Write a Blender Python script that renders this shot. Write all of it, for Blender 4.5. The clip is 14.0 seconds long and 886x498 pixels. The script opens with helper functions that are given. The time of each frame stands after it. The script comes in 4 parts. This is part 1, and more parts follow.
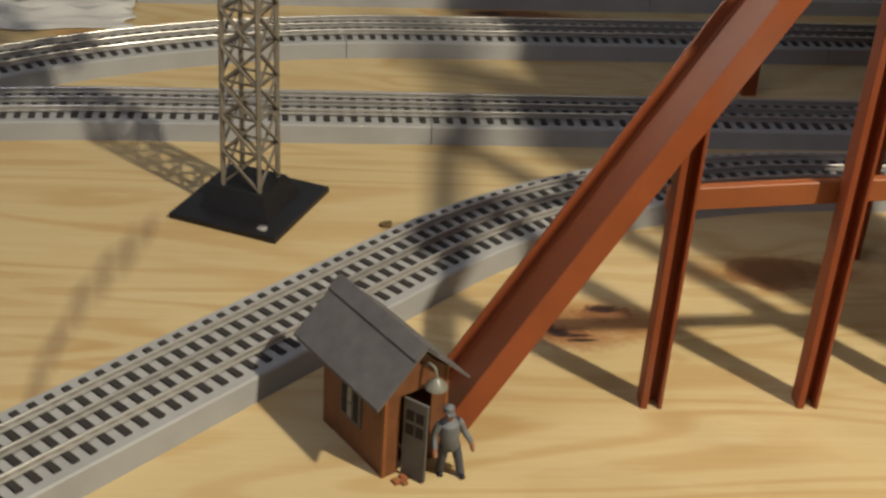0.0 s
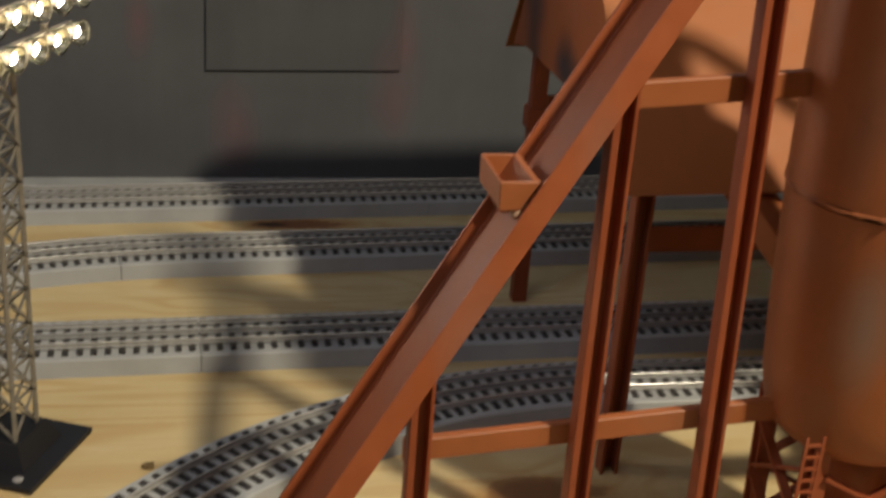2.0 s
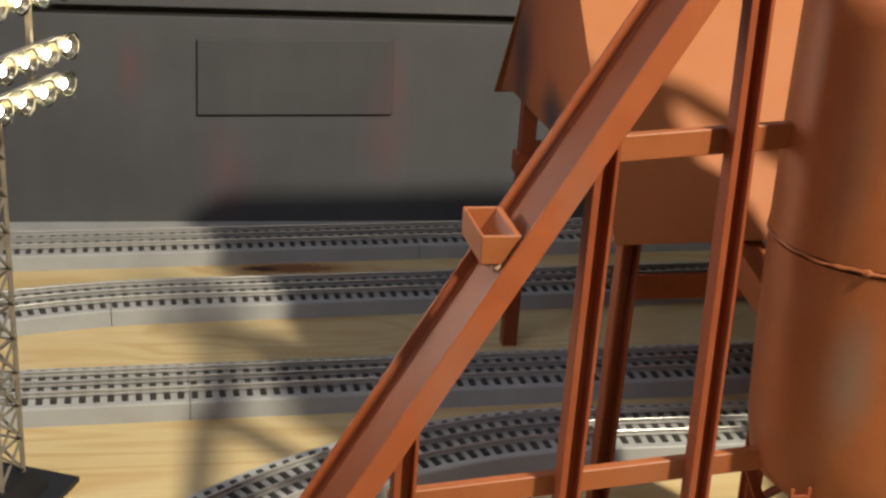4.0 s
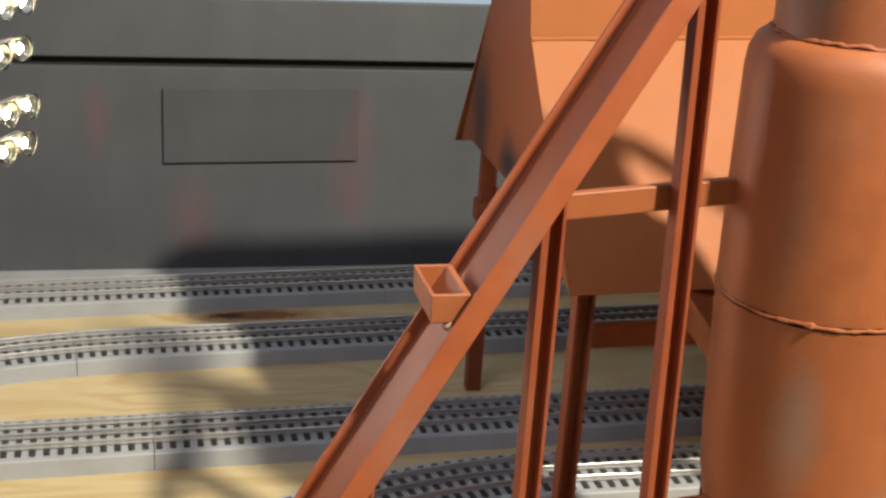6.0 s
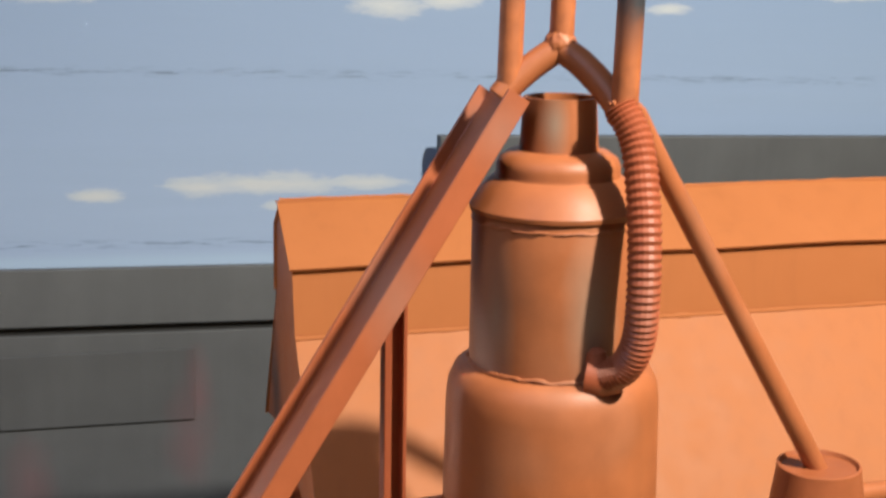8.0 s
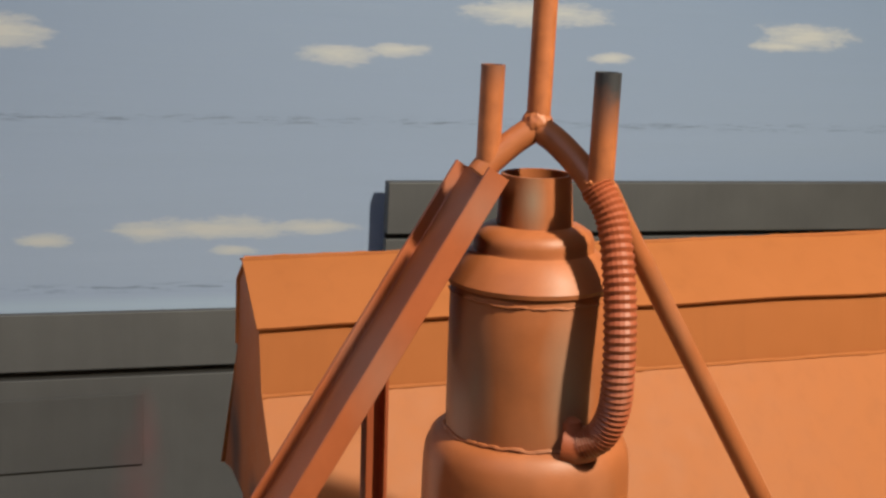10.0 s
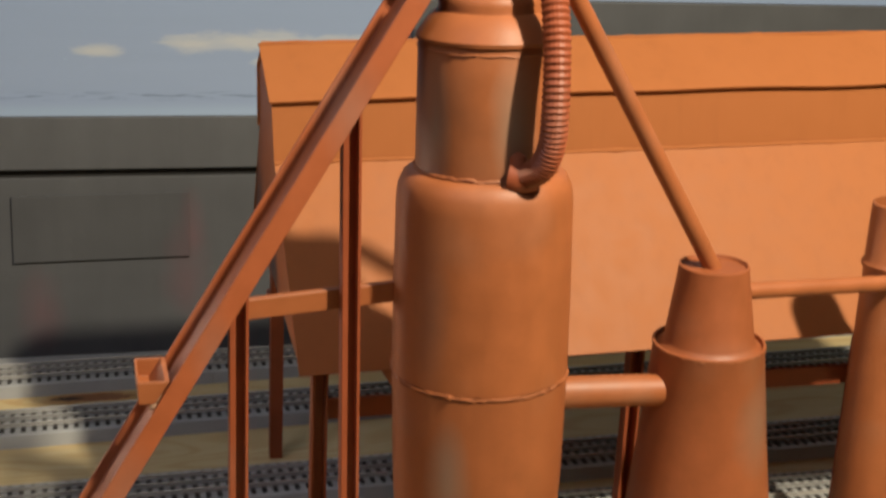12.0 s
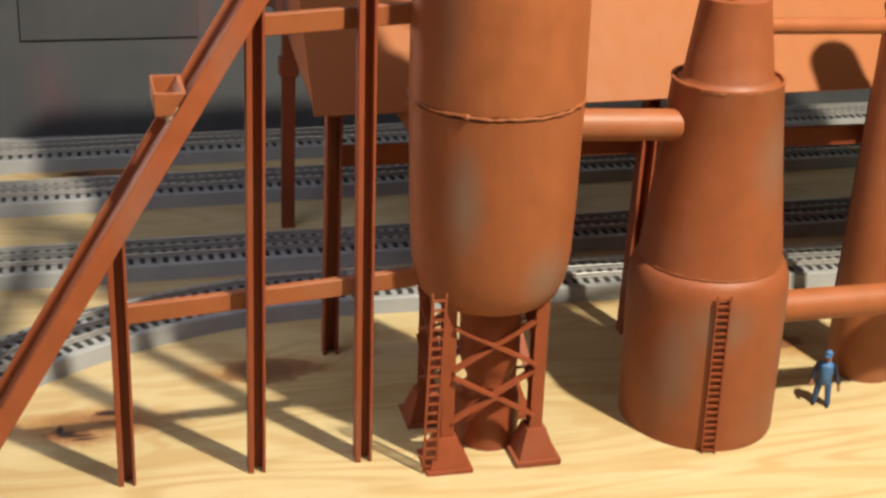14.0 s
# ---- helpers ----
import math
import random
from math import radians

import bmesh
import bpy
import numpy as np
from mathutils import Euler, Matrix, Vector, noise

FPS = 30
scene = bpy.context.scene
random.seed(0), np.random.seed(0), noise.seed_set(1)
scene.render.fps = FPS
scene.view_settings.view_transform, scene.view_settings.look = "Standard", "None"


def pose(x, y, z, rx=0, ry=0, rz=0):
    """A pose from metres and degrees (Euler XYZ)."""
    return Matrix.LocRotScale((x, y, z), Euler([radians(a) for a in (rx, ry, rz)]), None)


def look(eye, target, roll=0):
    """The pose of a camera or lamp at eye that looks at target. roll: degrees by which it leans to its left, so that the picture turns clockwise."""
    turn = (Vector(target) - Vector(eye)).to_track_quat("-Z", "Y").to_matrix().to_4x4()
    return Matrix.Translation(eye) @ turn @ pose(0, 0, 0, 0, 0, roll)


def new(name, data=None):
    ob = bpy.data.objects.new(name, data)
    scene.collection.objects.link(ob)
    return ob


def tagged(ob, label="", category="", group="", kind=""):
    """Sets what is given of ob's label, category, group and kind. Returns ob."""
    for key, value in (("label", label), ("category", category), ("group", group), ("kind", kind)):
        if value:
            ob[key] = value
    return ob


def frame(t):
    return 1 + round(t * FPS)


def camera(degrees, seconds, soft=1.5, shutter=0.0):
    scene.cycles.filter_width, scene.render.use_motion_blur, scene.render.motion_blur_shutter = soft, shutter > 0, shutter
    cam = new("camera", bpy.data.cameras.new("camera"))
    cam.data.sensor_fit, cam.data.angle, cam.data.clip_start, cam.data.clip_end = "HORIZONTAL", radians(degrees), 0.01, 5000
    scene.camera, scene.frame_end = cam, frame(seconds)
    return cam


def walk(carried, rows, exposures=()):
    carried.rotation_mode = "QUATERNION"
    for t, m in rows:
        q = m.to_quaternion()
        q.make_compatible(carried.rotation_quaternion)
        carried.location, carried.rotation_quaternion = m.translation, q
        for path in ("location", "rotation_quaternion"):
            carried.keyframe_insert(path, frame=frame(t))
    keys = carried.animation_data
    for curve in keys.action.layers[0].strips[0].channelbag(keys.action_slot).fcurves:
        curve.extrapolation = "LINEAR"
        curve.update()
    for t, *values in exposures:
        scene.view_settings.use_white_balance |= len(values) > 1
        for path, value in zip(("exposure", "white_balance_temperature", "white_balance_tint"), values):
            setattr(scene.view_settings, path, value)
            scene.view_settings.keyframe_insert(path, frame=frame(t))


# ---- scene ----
cam = camera(36.8, 14.0, soft=2.6, shutter=0.5)
PATH = [
    (0, (-0.0736, -0.5665, 0.4016), (0.0835, 1.1617, -0.5927), 3.94),
    (0.5, (-0.0676, -0.5559, 0.3974), (0.1221, 1.1644, -0.6050), 4.02),
    (1, (-0.0621, -0.5475, 0.4069), (0.1851, 1.1795, -0.5710), 4.35),
    (1.5, (-0.0430, -0.5535, 0.4336), (0.2673, 1.2151, -0.4473), 4.55),
    (2, (-0.0221, -0.5587, 0.4577), (0.3607, 1.2407, -0.3268), 4.29),
    (2.5, (-0.0150, -0.5575, 0.4675), (0.3936, 1.2573, -0.2671), 4.26),
    (2.7, (-0.0143, -0.5586, 0.4677), (0.3991, 1.2567, -0.2630), 4.34),
    (4.8, (-0.0147, -0.5577, 0.4665), (0.3546, 1.2628, -0.2748), 3.88),
    (5, (-0.0118, -0.5585, 0.4725), (0.3736, 1.2638, -0.2560), 4.06),
    (5.5, (-0.0089, -0.5642, 0.4774), (0.3896, 1.2601, -0.2390), 4.08),
    (6, (-0.0046, -0.5665, 0.4831), (0.4114, 1.2635, -0.2084), 3.71),
    (6.5, (0.0056, -0.5663, 0.4893), (0.4274, 1.2701, -0.1814), 3.71),
    (7, (0.0254, -0.5675, 0.5118), (0.4958, 1.2850, -0.0772), 3.64),
    (7.5, (0.0578, -0.5790, 0.5424), (0.5758, 1.2828, 0.0273), 2.21),
    (8, (0.1027, -0.6060, 0.5695), (0.5928, 1.2843, 0.1374), 2.05),
    (8.5, (0.0885, -0.6162, 0.5776), (0.6237, 1.2721, 0.1930), 2.86),
    (8.7, (0.0771, -0.6159, 0.5823), (0.6438, 1.2643, 0.2031), 2.83),
    (10.8, (0.0628, -0.6080, 0.5981), (0.6861, 1.2351, 0.1352), 2.78),
    (11, (0.0585, -0.6130, 0.5913), (0.6851, 1.2203, 0.0948), 2.69),
    (11.5, (0.0677, -0.6547, 0.5764), (0.6620, 1.1752, 0.0303), 2.04),
    (12, (0.0987, -0.7437, 0.5606), (0.5855, 1.1040, -0.0303), 2.71),
    (12.5, (0.0941, -0.7770, 0.5516), (0.5687, 1.0630, -0.0723), 2.41),
    (13, (0.0885, -0.7784, 0.5232), (0.5785, 1.0407, -0.1481), 3.44),
    (13.5, (0.0880, -0.7727, 0.4973), (0.5708, 1.0223, -0.2408), 2.86),
    (14, (0.0885, -0.7641, 0.4828), (0.5625, 1.0103, -0.3090), 3.15),
]
EXPOSURES = [(0, -0.27, 6600, 10), (1.5, -0.38, 6650, 10), (2, -0.38, 6650, 10), (2.5, -0.13, 6550, 10), (5, 0.32, 6400, 10), (6.5, 0.65, 5900, 10), (7, 0.72, 5750, 10), (8.5, 0.28, 6000, 10), (11, 0.05, 6650, 10), (12.5, 0.06, 6650, 10), (13, 0.25, 6600, 10), (13.5, 0.42, 6500, 10), (14, 0.36, 6300, 10)]
walk(cam, [(t, look(eye, target, roll)) for t, eye, target, roll in PATH], EXPOSURES)

# ---- light ----
world = bpy.data.worlds.new("world")
scene.world = world
world.use_nodes = True
world.node_tree.nodes["Background"].inputs["Color"].default_value = (0.82, 0.80, 1.0, 1)
world.node_tree.nodes["Background"].inputs["Strength"].default_value = 0.045


def lamp(name, place, watts, colour, size):
    data = bpy.data.lights.new(name, "POINT")
    data.energy, data.color, data.shadow_soft_size = watts, colour, size
    ob = new(name, data)
    ob.location = place
    return ob


KEY = (0.76, -0.68, 1.37)
lamp("work_lamp_light", KEY, 157.0, (1.0, 0.89, 0.68), 0.033)
# added long cool fill lamp under the ceiling, front left, no known source
fill = bpy.data.lights.new("added_fill_light", "AREA")
fill.shape, fill.size, fill.size_y = "RECTANGLE", 1.3, 0.6
fill.energy, fill.color = 14.5, (0.84, 0.84, 1.0)
fill_ob = new("added_fill_light", fill)
fill_ob.location = (-0.95, -0.80, 1.86)
scene.view_settings.exposure = 0.0


# ---- materials ----
def tree(name):
    m = bpy.data.materials.new(name)
    m.use_nodes = True
    return m, m.node_tree.nodes, m.node_tree.links, m.node_tree.nodes["Principled BSDF"]


def coords(n, l, scale=(1, 1, 1), kind="Object"):
    tc, mp = n.new("ShaderNodeTexCoord"), n.new("ShaderNodeMapping")
    mp.inputs["Scale"].default_value = scale
    l.new(tc.outputs[kind], mp.inputs["Vector"])
    return mp.outputs["Vector"]


def noise_node(n, l, vec, scale, detail=4.0, rough=0.6, distort=0.0):
    t = n.new("ShaderNodeTexNoise")
    t.inputs["Scale"].default_value, t.inputs["Detail"].default_value = scale, detail
    t.inputs["Roughness"].default_value, t.inputs["Distortion"].default_value = rough, distort
    l.new(vec, t.inputs["Vector"])
    return t.outputs["Fac"]


def ramp(n, l, fac, stops):
    r = n.new("ShaderNodeValToRGB")
    e = r.color_ramp.elements
    while len(e) < len(stops):
        e.new(0.5)
    for el, (p, c) in zip(e, stops):
        el.position = p
        el.color = (*c, 1) if len(c) == 3 else c
    l.new(fac, r.inputs["Fac"])
    return r.outputs["Color"]


def mixed(n, l, fac, a, b, mode="MIX"):
    m = n.new("ShaderNodeMix")
    m.data_type, m.blend_type = "RGBA", mode
    for sock, v in ((m.inputs[0], fac), (m.inputs[6], a), (m.inputs[7], b)):
        if isinstance(v, (int, float)):
            sock.default_value = v
        elif isinstance(v, tuple):
            sock.default_value = (*v, 1)
        else:
            l.new(v, sock)
    return m.outputs[2]


def math_node(n, l, op, a, b=0.0, clamp=False):
    m = n.new("ShaderNodeMath")
    m.operation, m.use_clamp = op, clamp
    for sock, v in ((m.inputs[0], a), (m.inputs[1], b)):
        if isinstance(v, (int, float)):
            sock.default_value = v
        else:
            l.new(v, sock)
    return m.outputs[0]


def darkened(n, l, colour, keep=0.68):
    """Darkens every base colour by one factor, so less bounced light fills the shade."""
    return mixed(n, l, 1.0, colour, (keep, keep, keep), "MULTIPLY")


def bump(n, l, b, height, strength, distance):
    k = n.new("ShaderNodeBump")
    k.inputs["Strength"].default_value, k.inputs["Distance"].default_value = strength, distance
    l.new(height, k.inputs["Height"])
    l.new(k.outputs["Normal"], b.inputs["Normal"])


def spots(n, l, vec, places, wobble):
    """A mask of soft ellipses: (u, v, half width, half height) in the vector's first and third axis."""
    sep = n.new("ShaderNodeSeparateXYZ")
    l.new(vec, sep.inputs[0])
    total = None
    for u, v, a, b in places:
        du = math_node(n, l, "DIVIDE", math_node(n, l, "SUBTRACT", sep.outputs[0], u), a)
        dv = math_node(n, l, "DIVIDE", math_node(n, l, "SUBTRACT", sep.outputs[2], v), b)
        d = math_node(n, l, "SQRT", math_node(n, l, "ADD", math_node(n, l, "MULTIPLY", du, du), math_node(n, l, "MULTIPLY", dv, dv)))
        one = math_node(n, l, "SUBTRACT", 1.0, math_node(n, l, "ADD", d, math_node(n, l, "MULTIPLY", math_node(n, l, "SUBTRACT", wobble, 0.5), 1.6)), True)
        total = one if total is None else math_node(n, l, "MAXIMUM", total, one)
    return total


def rust_paint(name, base, overspray=0.35, rough=0.58, patches=(), patch_colour=(0.27, 0.225, 0.18), axis=0, depth=0.6, gloss=0.32, mottle=1.0):
    """Sprayed primer: rust orange with greyish overspray drifts, grit and faint runs."""
    m, n, l, b = tree(name)
    v = coords(n, l)
    info = n.new("ShaderNodeObjectInfo")
    big = noise_node(n, l, v, 14.0, 2.0, 0.45)
    mid = noise_node(n, l, v, 55.0, 5.0, 0.65)
    runs = noise_node(n, l, coords(n, l, (90, 90, 9)), 1.0, 3.0)
    grit = noise_node(n, l, v, 1400.0, 2.0)
    dark = tuple(c * (1 - 0.15 * mottle) for c in base)
    warm = tuple(c * (1 + 0.08 * mottle) for c in base)
    c = mixed(n, l, ramp(n, l, mid, [(0.3, (0, 0, 0)), (0.72, (1, 1, 1))]), dark, warm)
    c = mixed(n, l, math_node(n, l, "MULTIPLY", ramp(n, l, runs, [(0.5, (0, 0, 0)), (0.8, (1, 1, 1))]), 0.30), c, tuple(k * 0.7 for k in base))
    grey = (0.24, 0.19, 0.15)
    mask = math_node(n, l, "MULTIPLY", ramp(n, l, big, [(0.56, (0, 0, 0)), (0.74, (1, 1, 1))]), overspray)
    c = mixed(n, l, mask, c, grey)
    if patches:
        at = v
        if axis:
            split, join = n.new("ShaderNodeSeparateXYZ"), n.new("ShaderNodeCombineXYZ")
            l.new(v, split.inputs[0])
            l.new(split.outputs[1], join.inputs[0])
            l.new(split.outputs[2], join.inputs[2])
            at = join.outputs[0]
        patch_mask = spots(n, l, at, patches, big)
        c = mixed(n, l, math_node(n, l, "MULTIPLY", ramp(n, l, patch_mask, [(0.0, (0, 0, 0)), (0.95, (1, 1, 1))]), depth), c, patch_colour)
    c = mixed(n, l, math_node(n, l, "MULTIPLY", ramp(n, l, grit, [(0.55, (0, 0, 0)), (0.8, (1, 1, 1))]), 0.25), c, dark)
    c = mixed(n, l, math_node(n, l, "MULTIPLY", info.outputs["Random"], 0.14), c, dark)
    l.new(darkened(n, l, c), b.inputs["Base Color"])
    b.inputs["Specular IOR Level"].default_value = gloss
    l.new(math_node(n, l, "ADD", rough - 0.20, math_node(n, l, "MULTIPLY", mid, 0.25)), b.inputs["Roughness"])
    bump(n, l, b, math_node(n, l, "ADD", math_node(n, l, "MULTIPLY", mid, 0.5), math_node(n, l, "MULTIPLY", grit, 0.3)), 0.16 * (0.3 + 0.7 * mottle), 0.002)
    return m


def plain(name, base, rough=0.6, metal=0.0, vary=0.25, scale=60.0, bumpy=0.15):
    m, n, l, b = tree(name)
    v = coords(n, l)
    a = noise_node(n, l, v, scale, 4.0)
    g = noise_node(n, l, v, scale * 14, 2.0)
    lo, hi = tuple(c * (1 - vary) for c in base), tuple(min(1, c * (1 + vary)) for c in base)
    l.new(darkened(n, l, mixed(n, l, ramp(n, l, a, [(0.3, (0, 0, 0)), (0.7, (1, 1, 1))]), lo, hi)), b.inputs["Base Color"])
    b.inputs["Roughness"].default_value, b.inputs["Metallic"].default_value = rough, metal
    bump(n, l, b, math_node(n, l, "ADD", a, math_node(n, l, "MULTIPLY", g, 0.4)), bumpy, 0.001)
    return m


def plywood():
    """Raw pine plywood: long cathedral grain along x that bends round the knots."""
    m, n, l, b = tree("raw_pine_plywood")
    tc = n.new("ShaderNodeTexCoord")
    v = tc.outputs["Object"]

    def stretched(*scale):
        mp = n.new("ShaderNodeMapping")
        mp.inputs["Scale"].default_value = scale
        l.new(v, mp.inputs["Vector"])
        return mp.outputs["Vector"]

    swap, join = n.new("ShaderNodeSeparateXYZ"), n.new("ShaderNodeCombineXYZ")
    l.new(v, swap.inputs[0])
    l.new(swap.outputs[0], join.inputs[0])
    l.new(swap.outputs[1], join.inputs[2])
    flat = join.outputs[0]
    w = noise_node(n, l, v, 30.0, 4.0)
    ragged = noise_node(n, l, stretched(140.0, 260.0, 1.0), 1.0, 5.0, 0.75)
    calm = noise_node(n, l, v, 12.0, 1.0, 0.3)
    swirl = noise_node(n, l, stretched(1.0, 7.0, 1.0), 1.5, 2.0, 0.45, 0.6)
    around = spots(n, l, flat, [(0.02, 0.397, 0.24, 0.062), (0.187, 0.112, 0.16, 0.060), (0.062, 0.054, 0.13, 0.055), (0.085, 0.549, 0.14, 0.045), (-0.277, 0.464, 0.09, 0.04), (0.60, 0.10, 0.12, 0.05)], calm)
    field = math_node(n, l, "ADD", math_node(n, l, "MULTIPLY", swirl, 84.0), math_node(n, l, "MULTIPLY", around, 13.0))
    rings = math_node(n, l, "ADD", math_node(n, l, "MULTIPLY", math_node(n, l, "SINE", field), 0.5), 0.5)
    streak = noise_node(n, l, stretched(6.0, 260.0, 1.0), 1.0, 3.0)
    fibre = noise_node(n, l, stretched(40.0, 1500.0, 1.0), 1.0, 2.0)
    c = mixed(n, l, math_node(n, l, "MULTIPLY", ramp(n, l, rings, [(0.45, (0, 0, 0)), (0.98, (1, 1, 1))]), math_node(n, l, "ADD", 0.10, math_node(n, l, "MULTIPLY", calm, 0.62))), (0.80, 0.650, 0.355), (0.58, 0.350, 0.115))
    c = mixed(n, l, math_node(n, l, "MULTIPLY", streak, 0.36), c, (0.45, 0.28, 0.12))
    c = mixed(n, l, math_node(n, l, "MULTIPLY", fibre, 0.16), c, (0.42, 0.27, 0.12))
    broad = noise_node(n, l, stretched(1.0, 7.0, 1.0), 3.1, 3.0)
    c = mixed(n, l, math_node(n, l, "MULTIPLY", ramp(n, l, broad, [(0.45, (0, 0, 0)), (0.75, (1, 1, 1))]), 0.18), c, (0.52, 0.31, 0.12))
    blot = noise_node(n, l, stretched(9.0, 22.0, 1.0), 1.0, 5.0, 0.7)
    c = mixed(n, l, math_node(n, l, "MULTIPLY", ramp(n, l, blot, [(0.52, (0, 0, 0)), (0.78, (1, 1, 1))]), 0.30), c, (0.50, 0.28, 0.09))
    pale = noise_node(n, l, stretched(5.0, 30.0, 1.0), 1.7, 4.0, 0.65)
    c = mixed(n, l, math_node(n, l, "MULTIPLY", ramp(n, l, pale, [(0.55, (0, 0, 0)), (0.75, (1, 1, 1))]), 0.45), c, (0.84, 0.72, 0.46))
    speck = noise_node(n, l, stretched(260.0, 420.0, 1.0), 1.0, 2.0)
    c = mixed(n, l, math_node(n, l, "MULTIPLY", ramp(n, l, speck, [(0.70, (0, 0, 0)), (0.80, (1, 1, 1))]), 0.35), c, (0.30, 0.17, 0.07))
    halo = spots(n, l, flat, [(0.187, 0.112, 0.065, 0.026), (0.062, 0.054, 0.075, 0.026), (0.085, 0.549, 0.085, 0.020), (-0.277, 0.464, 0.045, 0.02), (0.60, 0.10, 0.06, 0.03)], w)
    c = mixed(n, l, math_node(n, l, "MULTIPLY", ramp(n, l, halo, [(0.0, (0, 0, 0)), (0.6, (1, 1, 1))]), 0.8), c, (0.50, 0.25, 0.075))
    knots = spots(n, l, flat, [(0.080, 0.549, 0.045, 0.011), (0.050, 0.042, 0.019, 0.009), (0.079, 0.062, 0.019, 0.010), (-0.277, 0.464, 0.018, 0.008), (0.60, 0.10, 0.03, 0.012)], ragged)
    c = mixed(n, l, math_node(n, l, "MULTIPLY", ramp(n, l, knots, [(0.04, (0, 0, 0)), (0.22, (1, 1, 1))]), 0.85), c, (0.235, 0.082, 0.035))
    heart = spots(n, l, flat, [(0.192, 0.1115, 0.039, 0.0195)], w)
    c = mixed(n, l, math_node(n, l, "MULTIPLY", ramp(n, l, heart, [(0.02, (0, 0, 0)), (0.16, (0.62, 0.62, 0.62)), (0.55, (1, 1, 1))]), 0.86), c, (0.205, 0.088, 0.036))
    stain = spots(n, l, flat, [(0.082, 0.052, 0.046, 0.020), (0.050, 0.060, 0.026, 0.016), (0.060, 0.036, 0.030, 0.014)], ragged)
    c = mixed(n, l, math_node(n, l, "MULTIPLY", ramp(n, l, stain, [(0.0, (0, 0, 0)), (0.7, (1, 1, 1))]), 0.75), c, (0.36, 0.165, 0.060))
    # narrow curved grey-brown line on the plywood left of the tower
    curved_line = spots(n, l, flat, [(-0.222, -0.012, 0.008, 0.050), (-0.219, 0.024, 0.008, 0.046), (-0.214, 0.060, 0.009, 0.044), (-0.206, 0.092, 0.010, 0.042), (-0.197, 0.122, 0.010, 0.040), (-0.189, 0.145, 0.008, 0.028)], w)
    c = mixed(n, l, math_node(n, l, "MULTIPLY", ramp(n, l, curved_line, [(0.0, (0, 0, 0)), (0.8, (1, 1, 1))]), 0.55), c, (0.27, 0.19, 0.12))
    pits = spots(n, l, flat, [(0.0765, 0.0668, 0.0105, 0.0046), (0.0485, 0.0425, 0.0075, 0.0042), (0.0545, 0.0395, 0.0130, 0.0022), (0.0610, 0.0350, 0.0095, 0.0019), (0.0445, 0.0480, 0.0032, 0.0070), (0.054, 0.549, 0.016, 0.006)], ragged)
    c = mixed(n, l, ramp(n, l, pits, [(0.0, (0, 0, 0)), (0.18, (0.6, 0.6, 0.6)), (0.5, (1, 1, 1))]), c, (0.040, 0.015, 0.009))
    l.new(darkened(n, l, c), b.inputs["Base Color"])
    b.inputs["Roughness"].default_value = 0.55
    b.inputs["Specular IOR Level"].default_value = 0.35
    bump(n, l, b, math_node(n, l, "SUBTRACT", math_node(n, l, "ADD", streak, math_node(n, l, "MULTIPLY", rings, 0.3)), math_node(n, l, "MULTIPLY", pits, 3.0)), 0.14, 0.001)
    return m


